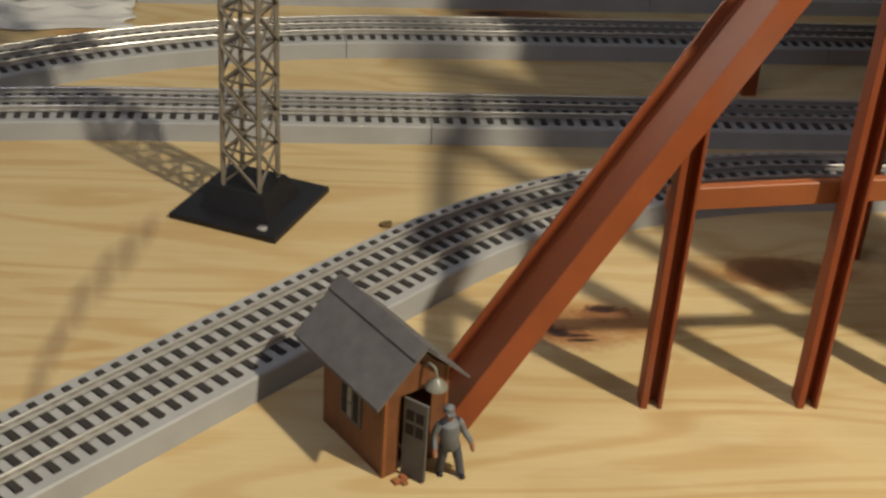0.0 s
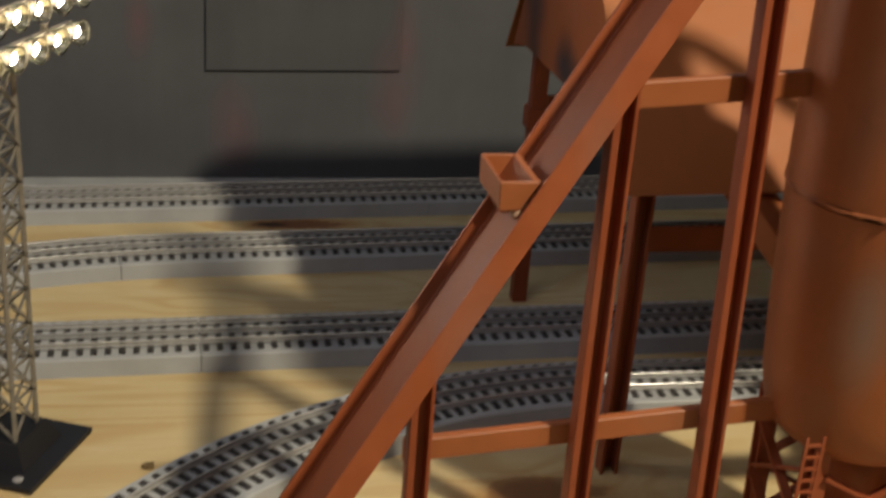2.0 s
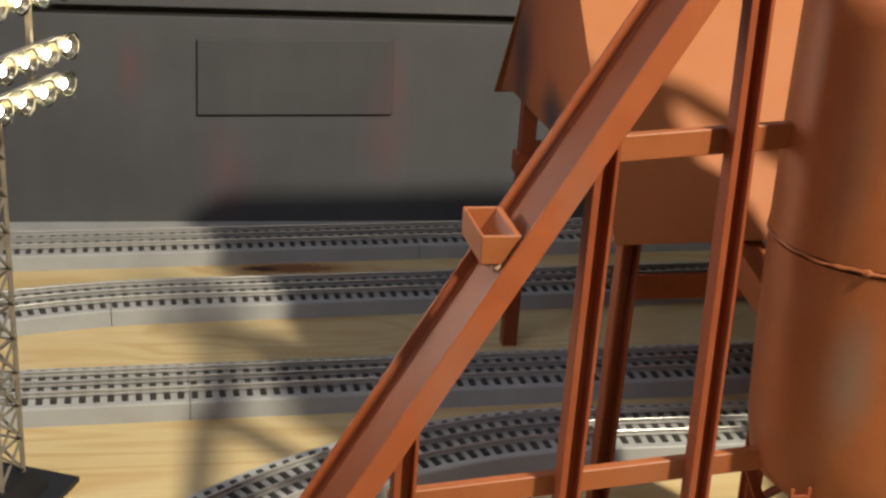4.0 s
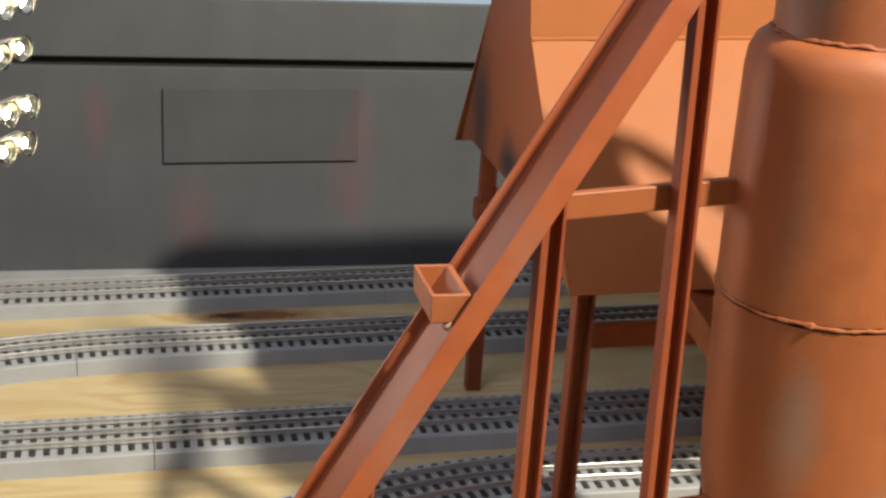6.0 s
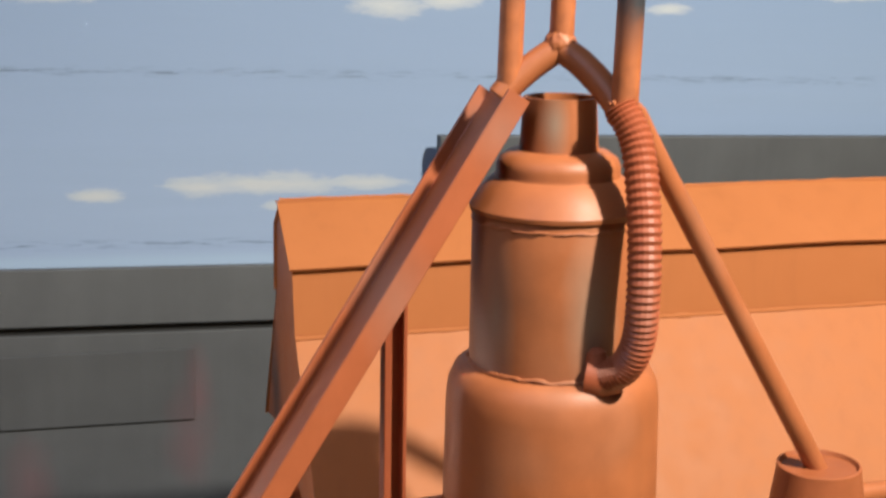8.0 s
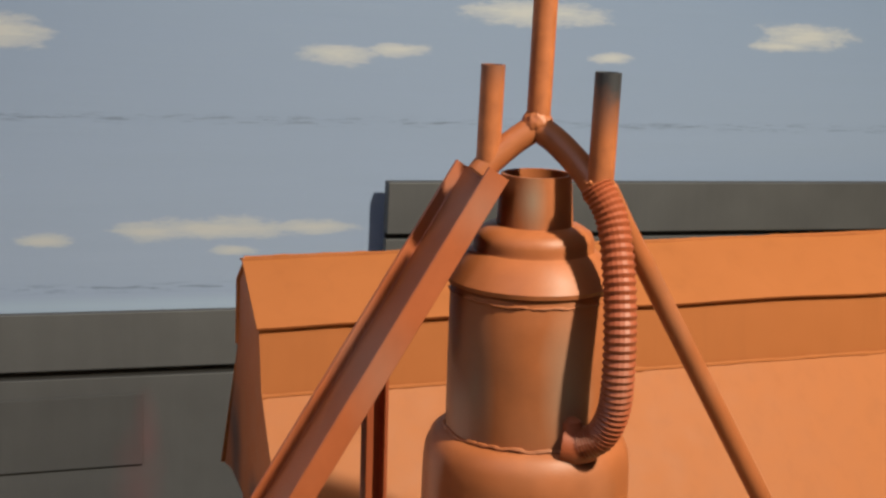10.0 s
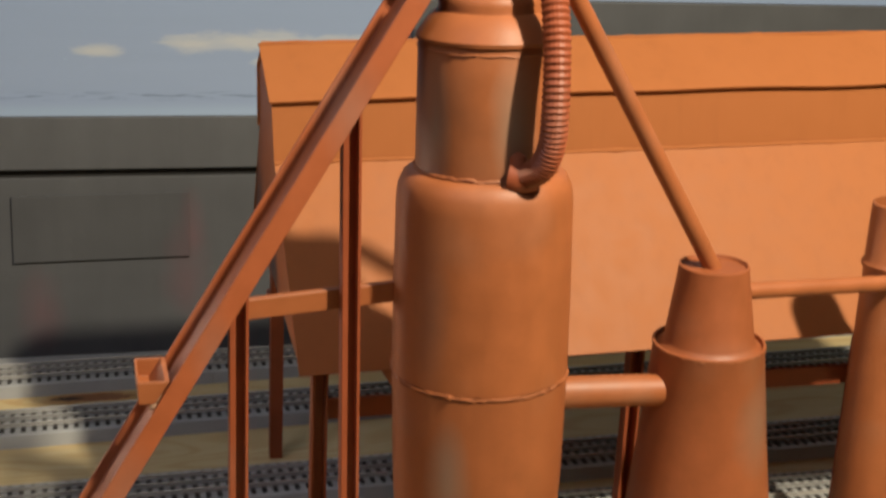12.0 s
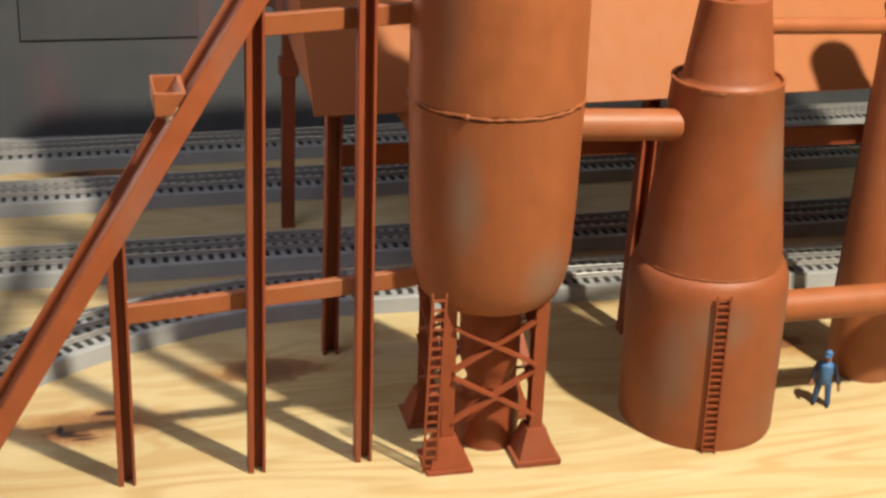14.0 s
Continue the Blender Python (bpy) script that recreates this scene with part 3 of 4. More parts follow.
def track(segments, label, cuts=()):
    """Segments give the front foot of the roadbed; the centre line lies half a width behind it."""
    t = thing("model_track", (0, 0, 0), label, "track", "three-rail model tracks")
    pts = [(x - 0.0325 * math.sin(h), y + 0.0325 * math.cos(h), h) for x, y, h in line_points(segments)]
    bed = [(-0.0325, 0.0), (-0.0300, BED_TOP - 0.0010), (-0.0290, BED_TOP), (0.0305, BED_TOP), (0.0315, BED_TOP - 0.0010), (0.0340, 0.0)]
    runs, last = [], 0
    for c in cuts:
        i = min(range(len(pts)), key=lambda q: abs(pts[q][0] - c))
        runs.append((last, i))
        last = i
    runs.append((last, len(pts) - 1))
    for a, b in runs:
        seg = pts[a:b + 1]
        if a:
            x, y, h = seg[0]
            seg[0] = (x + 0.0006 * math.cos(h), y + 0.0006 * math.sin(h), h)
        part("roadbed", sweep(seg, bed), BED, t)
        for s in (-RAIL_GAUGE + SHIFT, SHIFT, RAIL_GAUGE + SHIFT):
            z, w = BED_TOP + 0.0012, 0.0009 if s == SHIFT else 0.0010
            rail = [(s - w * 1.3, z), (s - w * 1.2, z + 0.0006), (s - w * 0.4, z + 0.0010), (s - w * 0.4, z + 0.0026)]
            rail += [(s - w * math.cos(radians(a)), z + 0.0032 + 0.0012 * math.sin(radians(a))) for a in (-15, 15, 45, 75, 105, 135, 165, 195)]
            rail += [(s + w * 0.4, z + 0.0026), (s + w * 0.4, z + 0.0010), (s + w * 1.2, z + 0.0006), (s + w * 1.3, z)]
            part("rail", sweep(seg, rail), DARK_STEEL if s == SHIFT else STEEL, t, "duller centre rail" if s == SHIFT else "bright nickel running rail", True)
    run, due, k = 0.0, PITCH, 0
    for (x0, y0, h0), (x1, y1, _) in zip(pts, pts[1:]):
        step = math.hypot(x1 - x0, y1 - y0)
        while due <= run + step and k < 295:
            f = (due - run) / step
            o = new("tie", TIE_MESH)
            o.parent = t
            o.matrix_basis = pose(x0 + (x1 - x0) * f, y0 + (y1 - y0) * f, 0, 0, 0, math.degrees(h0))
            due, k = due + PITCH, k + 1
        run += step
    return t


track([(-0.5012, -0.4152, 45), ("s", 0.7003), ("c", 0.386, -45), ("s", 1.0)], "curved three-rail track on grey roadbed behind the hut", (-0.26, 0.273, 0.55))
track([(-0.753, 0.1857, 10), ("s", 0.40), ("c", 1.0, -8.0), ("s", 1.60)], "straight three-rail track on grey roadbed", (-0.01, 0.40, 0.80))
track([(-0.675, 0.0639, 38), ("s", 0.40), ("c", 0.60, -35.0), ("s", 1.45)], "three-rail track curving away on grey roadbed", (-0.074, 0.33, 0.75))
track([(-1.2, 0.490, 3.2), ("s", 2.6)], "straight three-rail track beside the factory front", (-0.30, 0.20, 0.70))

# ---- shed on legs ----
LEAN = 0.026  # the shed rises a little towards its far end


def shed():
    s = thing("ore_shed", (0, 0, 0), "long rust-orange ore shed standing on steel legs", "shed")
    rim = [(0.108, 0.1980), (0.2135, 0.3240), (0.2205, 0.3715), (0.272, 0.4035), (0.311, 0.3800), (0.322, 0.3300), (0.406, 0.2070), (0.372, 0.2150), (0.2646, 0.2180)]
    x0, x1 = 0.2245, 0.890
    up = lambda x: LEAN * (x - 0.22)
    side = lambda z: -0.04 * (z - 0.19)

    def sheet(name, a, b, thick, xa, xb, lift=0.0, sag=0.0, label=""):
        """A thin panel between two rim points, a little wavy along its length."""
        bm = bmesh.new()
        dy, dz = b[0] - a[0], b[1] - a[1]
        ln = math.hypot(dy, dz)
        ny, nz = -dz / ln, dy / ln
        cols = 40
        rows = []
        for k in range(cols + 1):
            x = xa + (xb - xa) * k / cols
            wav = sag * noise.noise(Vector((x * 14, a[0] * 30, 0)))
            row = []
            for (py, pz), off in ((a, lift), (b, 0.0)):
                for t in (0.0, thick):
                    row.append(bm.verts.new((x + side(pz), py + ny * (off + t) , pz + up(x) + nz * (off + t) + wav)))
            rows.append(row)
        for p, q in zip(rows, rows[1:]):
            for i, j in ((0, 2), (2, 3), (3, 1), (1, 0)):
                bm.faces.new((p[i], p[j], q[j], q[i]))
        for r in (rows[0], rows[-1]):
            bm.faces.new((r[0], r[2], r[3], r[1]))
        return part(name, bm, RUST_SHED, s, label)

    sheet("front_panel", rim[0], rim[1], 0.0016, x0, x1)
    sheet("band_panel", (rim[1][0] + 0.0015, rim[1][1] - 0.002), rim[2], 0.0016, x0, x1)
    sheet("roof_panel", (rim[2][0] - 0.004, rim[2][1] - 0.0035), rim[3], 0.0018, x0 - 0.002, x1, 0.002, 0.002, "sprayed roof sheet with a wavy lower lip")
    sheet("ridge_strip", (rim[3][0] - 0.003, rim[3][1] - 0.001), (rim[3][0] + 0.008, rim[3][1] - 0.002), 0.0016, x0 - 0.002, x1, 0.001, 0.001)
    sheet("rear_roof_panel", rim[3], rim[4], 0.0016, x0, x1)
    sheet("rear_panel", rim[4], rim[5], 0.0016, x0, x1)
    sheet("rear_skirt", rim[5], (0.430, 0.1985), 0.0016, x0 + 0.002, x1, label="flared rear sheet with a loose corner")
    for nm, (y, z), r, seed in (("seam_bead", (rim[1][0] - 0.0012, rim[1][1] + 0.0008), 0.0019, 2), ("ridge_bead", (rim[3][0] + 0.001, rim[3][1] + 0.0012), 0.0012, 9)):
        xs = [x0 + (x1 - x0) * k / 150 for k in range(151)]
        bm = bmesh.new()
        add_tube(bm, [(x + side(z), y, z + up(x) + 0.0006 * noise.noise(Vector((x * 30, seed, 0)))) for x in xs], [r * (0.75 + 0.9 * max(0, noise.noise(Vector((x * 70, seed, 4))))) for x in xs], 8)
        part(nm, bm, RUST_SHED, s, "uneven glue bead along the seam", True)
    for x, nm in ((x0 + 0.002, "end_plate"), (x1 - 0.004, "end_plate")):
        bm = bmesh.new()
        lo = [bm.verts.new((x + side(z), y, z + up(x))) for y, z in rim]
        hi = [bm.verts.new((x + 0.002 + side(z), y, z + up(x))) for y, z in rim]
        bm.faces.new(lo[::-1])
        bm.faces.new(hi)
        for i in range(len(rim)):
            j = (i + 1) % len(rim)
            bm.faces.new((lo[i], lo[j], hi[j], hi[i]))
        part(nm, bm, RUST_END, s, "end plate with dark soot smudges")
    bm = bmesh.new()
    under = [(0.1105, 0.1998), (0.2646, 0.2200), (0.372, 0.2170), (0.402, 0.2095)]
    for p, q in zip(under, under[1:]):
        vs = [bm.verts.new((x + side(0.19), y, z + up(x) + d)) for d in (0.0, 0.002) for x, (y, z) in ((x0 + 0.005, p), (x1 - 0.005, p), (x1 - 0.005, q), (x0 + 0.005, q))]
        for f in ((3, 2, 1, 0), (4, 5, 6, 7), (0, 1, 5, 4), (1, 2, 6, 5), (2, 3, 7, 6), (3, 0, 4, 7)):
            bm.faces.new([vs[k] for k in f])
    part("floor_panel", bm, RUST_BEAM, s)
    for x in (0.2445, 0.487, 0.680, 0.868):
        for y in (0.135, 0.389):
            bm = bmesh.new()
            add_prism(bm, u_outline(0.0115, 0.0110, 0.0018), 0.0, (0.2025 if y < 0.2 else 0.2135) + up(x), Matrix.Translation((x - 0.0016, y, 0)) if y < 0.2 else pose(x, y, 0, 0, 0, 180))
            part("leg", bm, RUST_BEAM, s)
        part("bracket", box_bm(x - 0.0085, x + 0.0085, 0.381, 0.3965, 0.146 + up(x), 0.1625 + up(x), bevel=0.0008), RUST_BEAM, s, "short splice plate round the rear leg")
    for y, z in ((0.1475, 0.1470), (0.383, 0.1580)):
        bm = bmesh.new()
        add_box(bm, 0.2505, 0.868, y - 0.002, y + 0.002, z, z + 0.0155)
        for v in bm.verts:
            v.co.z += up(v.co.x) * 0.4
        part("rail_beam", bm, RUST_BEAM, s)
    bm = bmesh.new()
    a, b = Vector((0.296, 0.122, 0.203)), Vector((0.345, 0.062, 0.132))
    m = Matrix.Translation(a) @ (b - a).to_track_quat("Z", "Y").to_matrix().to_4x4()
    add_prism(bm, u_outline(0.026, 0.014, 0.0018), 0.0, (b - a).length, m)
    part("feed_spout", bm, RUST, s, "sloping feed spout under the shed")
    return s


shed()


# ---- blast furnace ----
def seam(radius, z, size, seed, rough=1.0):
    """A hand-made glue seam: an uneven bead round the shell with chips and lumps."""
    rnd = random.Random(seed)
    bm = bmesh.new()
    segs, side = 180, 8
    rings = []
    for k in range(segs):
        a = 2 * math.pi * k / segs
        p = Vector((math.cos(a) * 9, math.sin(a) * 9, seed))
        lump = max(0.0, noise.noise(p * 1.7) - 0.30) * 1.1 + rnd.random() * 0.25 * rough
        r = size * (0.55 + 0.5 * noise.noise(p) + lump)
        dz = size * 0.55 * rough * noise.noise(p * 0.8 + Vector((7, 3, 1)))
        rings.append([bm.verts.new(((radius + max(r, size * 0.15) * math.cos(q)) * math.cos(a), (radius + max(r, size * 0.15) * math.cos(q)) * math.sin(a), z + dz + max(r, size * 0.15) * math.sin(q))) for q in (2 * math.pi * i / side for i in range(side))])
    for k in range(segs):
        p, q = rings[k], rings[(k + 1) % segs]
        for i in range(side):
            bm.faces.new((p[i], p[(i + 1) % side], q[(i + 1) % side], q[i]))
    return bm


def furnace():
    f = thing("blast_furnace", (0.3270, -0.004, 0), "rust-orange model blast furnace on a braced steel base", "blast furnace", rot=(0, -1.5, 0))
    bm = bmesh.new()
    add_lathe(bm, [(0.030, 0.1115), (0.040, 0.1130), (0.0455, 0.1180), (0.0495, 0.127), (0.0520, 0.143), (0.0535, 0.178), (0.0545, 0.2455)], 72)
    part("hearth_shell", bm, RUST_HEARTH, f, "rounded lower shell", True)
    part("seam_ring", seam(0.0543, 0.2475, 0.0015, 3, 1.4), RUST, f, "rough glued seam", True)
    bm = bmesh.new()
    add_lathe(bm, [(0.0546, 0.249), (0.0542, 0.300), (0.0530, 0.357), (0.0520, 0.365), (0.0490, 0.3715), (0.0450, 0.3745), (0.041, 0.3755)], 72)
    part("stack_shell", bm, RUST_FURNACE, f, "upper shell with a rounded shoulder", True)
    part("seam_ring", seam(0.0422, 0.3760, 0.0014, 8, 1.8), RUST, f, "lumpy glue bead", True)
    part("seam_ring", seam(0.0412, 0.4470, 0.0008, 15, 2.0), RUST, f, "chipped glue line under the cap", True)
    bm = bmesh.new()
    add_lathe(bm, [(0.0418, 0.376), (0.0416, 0.415), (0.0412, 0.4495), (0.0405, 0.4515), (0.0340, 0.4520)], 72)
    part("throat_shell", bm, RUST_THROAT, f, "narrower throat cylinder", True)
    bm = bmesh.new()
    add_lathe(bm, [(0.036, 0.4505), (0.0424, 0.4512), (0.0428, 0.4535), (0.0385, 0.4600), (0.0340, 0.4655), (0.0305, 0.4680), (0.0300, 0.4700), (0.0302, 0.4725), (0.0285, 0.4765), (0.0240, 0.4795), (0.0190, 0.4805)], 72)
    part("bell_cap", bm, RUST_FURNACE, f, "stepped bell-shaped cap", True)
    bm = bmesh.new()
    add_lathe(bm, [(0.0195, 0.479), (0.0188, 0.485), (0.0175, 0.5055), (0.0160, 0.5055), (0.0165, 0.486)], 48, cap=False)
    bm.verts.ensure_lookup_table()
    part("neck", bm, RUST_THROAT, f, "short open neck", True)
    # base: four footed legs, cross braces, inner cylinder
    for sx in (-1, 1):
        for sy in (-1, 1):
            cx, cy = sx * 0.0305 - 0.0030, sy * 0.0305 + 0.0030
            bm = bmesh.new()
            add_box(bm, cx - 0.0155, cx + 0.0155, cy - 0.0155, cy + 0.0155, 0.0, 0.0035)
            add_box(bm, cx - 0.013, cx + 0.013, cy - 0.013, cy + 0.013, 0.0035, 0.0235, taper=(cx - 0.0065, cx + 0.0065, cy - 0.0065, cy + 0.0065))
            part("foot", bm, RUST_BEAM, f)
            bm = bmesh.new()
            add_prism(bm, h_outline(0.0095, 0.0085, 0.0016), 0.0235, 0.120, pose(cx, cy, 0, 0, 0, 90))
            part("leg", bm, RUST_BEAM, f)
    for k in range(4):
        m = pose(-0.0030, 0.0030, 0, 0, 0, 90 * k)
        for z0, z1 in ((0.034, 0.068), (0.072, 0.104)):
            for a, b in ((-1, 1), (1, -1)):
                bm = bmesh.new()
                o = 0.0 if a < 0 else 0.0012
                add_strut(bm, m @ Vector((a * 0.028, -0.0340 - o, z0)), m @ Vector((b * 0.028, -0.0340 - o, z1)), 0.0056, 0.0018)
                part("brace", bm, RUST_BEAM, f)
    bm = bmesh.new()
    add_lathe(bm, [(0.0218, 0.0), (0.0220, 0.030), (0.0208, 0.036), (0.0150, 0.043), (0.0142, 0.048), (0.0180, 0.056), (0.0205, 0.066), (0.0205, 0.112)], 40, (0.0030, 0.0025))
    part("inner_hearth", bm, RUST_BEAM, f, "small inner cylinder between the legs", True)
    # caged ladder up one leg
    bm = bmesh.new()
    for sx in (-0.0044, 0.0044):
        add_strut(bm, (-0.0465 + sx, -0.0380, 0.0), (-0.0425 + sx, -0.0380, 0.131), 0.0013, 0.0016)
    for k in range(19):
        z = 0.006 + k * 0.0067
        x = -0.0465 + 0.0040 * z / 0.131
        add_strut(bm, (x - 0.0044, -0.0380, z), (x + 0.0044, -0.0380, z), 0.0013, 0.0013)
    part("ladder", bm, RUST_BEAM, f, "fine ladder beside one leg")
    return f


furnace()


def gas_pipes():
    """Uptakes, wye, flexible hose and the downcomer at the furnace top."""
    g = thing("furnace_top_pipes", (0, 0, 0), "rust-orange gas uptakes, wye and corrugated hose on the furnace top", "pipework")
    peak = (0.3117, -0.0050, 0.5285)
    bm = bmesh.new()
    add_tube(bm, glide([peak, (0.3000, -0.0035, 0.5200), (0.2892, -0.0030, 0.5105), (0.2842, -0.0030, 0.5045)], 5), 0.0066, 20)
    part("wye", bm, RUST, g, "left leg of the wye pipe", True)
    bm = bmesh.new()
    add_tube(bm, glide([peak, (0.3195, -0.0120, 0.5225), (0.3272, -0.0220, 0.5132), (0.3318, -0.0320, 0.5045), (0.3325, -0.0365, 0.4990)], 5), 0.0067, 20)
    part("wye", bm, RUST, g, "right leg of the wye pipe", True)
    bm = bmesh.new()
    bmesh.ops.create_icosphere(bm, subdivisions=4, radius=0.0078, matrix=Matrix.Translation((0.3120, -0.0050, 0.5300)))
    for v in bm.verts:
        v.co += (v.co - Vector((0.3120, -0.0050, 0.5300))) * (0.12 * noise.noise(v.co * 420))
    part("weld_lump", bm, RUST, g, "lumpy glued joint", True)
    for x, yy, z0, z1, r, nm in ((0.2882, -0.0035, 0.508, 0.5580, 0.0059, "uptake"), (0.3125, -0.0050, 0.530, 0.612, 0.0059, "uptake"), (0.3338, -0.0362, 0.501, 0.5580, 0.0063, "uptake")):
        bm = bmesh.new()
        add_lathe(bm, [(r * 1.0, z0), (r, z1 - 0.010), (r, z1), (r * 0.78, z1), (r * 0.78, z1 - 0.012)], 28, (x, yy))
        part(nm, bm, SOOTED, g, "upright pipe with a sooty top", True)
    rnd = random.Random(5)
    bm = bmesh.new()
    for k in range(16):
        a = 2 * math.pi * k / 16
        bmesh.ops.create_icosphere(bm, subdivisions=1, radius=0.0011 + 0.0009 * rnd.random(), matrix=Matrix.Translation((0.3332 + 0.0068 * math.cos(a), -0.0375 + 0.0068 * math.sin(a), 0.5035 + 0.0016 * rnd.random() - 0.0015 * math.cos(a))))
    part("weld_bead", bm, RUST, g, "knobbly glue round the hose end", True)
    pts = [(0.3308, -0.0380, 0.5044), (0.3365, -0.0460, 0.4900), (0.3377, -0.0550, 0.4672), (0.3378, -0.0610, 0.4428), (0.3379, -0.0630, 0.4189), (0.3378, -0.0610, 0.3996), (0.3343, -0.0560, 0.3860), (0.3277, -0.0500, 0.3801)]
    bm = bmesh.new()
    add_tube(bm, glide(pts, 13), 0.0072, 20, rib=0.13)
    part("hose", bm, RUST_BEAM, g, "corrugated flexible hose")
    bm = bmesh.new()
    add_tube(bm, [(0.333, -0.0485, 0.3800), (0.326, -0.047, 0.378), (0.3205, -0.044, 0.3785)], [0.0088, 0.0095, 0.0098], 20)
    add_tube(bm, [(0.3245, -0.0475, 0.380), (0.3235, -0.046, 0.3905), (0.3235, -0.045, 0.3925)], [0.0062, 0.0048, 0.0020], 16)
    part("hose_elbow", bm, RUST_BEAM, g, "lumpy elbow fitting", True)
    bm = bmesh.new()
    add_tube(bm, [(0.3475, -0.004, 0.5015), (0.3550, 0.000, 0.4960), (0.3682, 0.006, 0.4770), (0.4800, 0.010, 0.2995)], 0.0056, 20)
    part("downcomer", bm, RUST, g, "sloping downcomer pipe", True)
    return g


gas_pipes()


# ---- stoves ----
def ladder_mesh(height, half, pitch):
    bm = bmesh.new()
    for s in (-half, half):
        add_strut(bm, (s, 0, 0), (s, 0, height), 0.0011, 0.0020)
    k = int(height / pitch)
    for i in range(k):
        add_strut(bm, (-half, 0, pitch * (i + 0.6)), (half, 0, pitch * (i + 0.6)), 0.0012, 0.0012)
    return bm


def stove_large():
    s = thing("hot_stove", (0.4895, 0.006, 0), "large rust-orange stepped conical stove with a ladder", "stove", "furnace stoves", rot=(0, -2.2, 0))
    bm = bmesh.new()
    add_lathe(bm, [(0.0548, 0.0), (0.0552, 0.050), (0.0552, 0.108), (0.0545, 0.1155), (0.0525, 0.1215), (0.0500, 0.1255), (0.0470, 0.1270)], 72)
    part("base_drum", bm, RUST_STOVE, s, "wide drum with a rounded shoulder", True)
    bm = bmesh.new()
    add_lathe(bm, [(0.0485, 0.1262), (0.0492, 0.1275), (0.0487, 0.1300), (0.0425, 0.185), (0.0364, 0.2490), (0.0369, 0.2505), (0.0369, 0.2522), (0.0352, 0.2524), (0.0345, 0.2500)], 72)
    part("middle_cone", bm, RUST_STOVE, s, "tapered middle cone with a rim", True)
    bm = bmesh.new()
    add_lathe(bm, [(0.0348, 0.2495), (0.0308, 0.2522), (0.0294, 0.2550), (0.0232, 0.2990), (0.0225, 0.3050), (0.0212, 0.3055), (0.0200, 0.3032), (0.0120, 0.3022)], 60)
    part("top_cone", bm, RUST_STOVE, s, "small open top cone", True)
    part("seam_ring", seam(0.0488, 0.1272, 0.0009, 21, 1.6), RUST, s, "rough glued seam", True)
    part("seam_ring", seam(0.0362, 0.2510, 0.0010, 24, 1.8), RUST, s, "chipped rim", True)
    o = part("ladder", ladder_mesh(0.1205, 0.0044, 0.0050), RUST_BEAM, s)
    o.location = (-0.0135, -0.0552, 0.0)
    o.rotation_euler = (0, 0, radians(-12))
    for ob, z, path, r in (("hot_blast_pipe", 0.2180, ((-0.118, -0.006, 0.2290), (-0.034, -0.006, 0.2232)), 0.0104), ("gas_pipe", 0.2840, ((0.020, 0.002, 0.2842), (0.160, 0.030, 0.2705)), 0.0056), ("blast_main", 0.0870, ((0.050, -0.010, 0.0845), (0.30, -0.006, 0.0755)), 0.0114)):
        bm = bmesh.new()
        add_tube(bm, path, r, 28)
        part(ob, bm, RUST, s, "", True)
    return s


def stove_small():
    s = thing("hot_stove", (0.6495, 0.0500, 0), "slim tall rust-orange tapered stove", "stove", "furnace stoves", rot=(0, -2.2, 0))
    bm = bmesh.new()
    add_lathe(bm, [(0.0262, 0.0), (0.0265, 0.030), (0.0255, 0.085), (0.0230, 0.180), (0.0208, 0.2600), (0.0200, 0.2850)], 56)
    part("body", bm, RUST, s, "tapered body", True)
    bm = bmesh.new()
    add_lathe(bm, [(0.0215, 0.2840), (0.0220, 0.2870), (0.0200, 0.2900), (0.0185, 0.3300), (0.0170, 0.3310), (0.0172, 0.2950)], 48)
    part("cap", bm, RUST, s, "open cap on top", True)
    return s


stove_large()
stove_small()


# ---- skip hoist ----
CHUTE_FOOT, CHUTE_HEAD = Vector((-0.0164, -0.0615, 0.0)), Vector((0.2942, -0.0184, 0.5040))  # lower edge of the camera-side flange


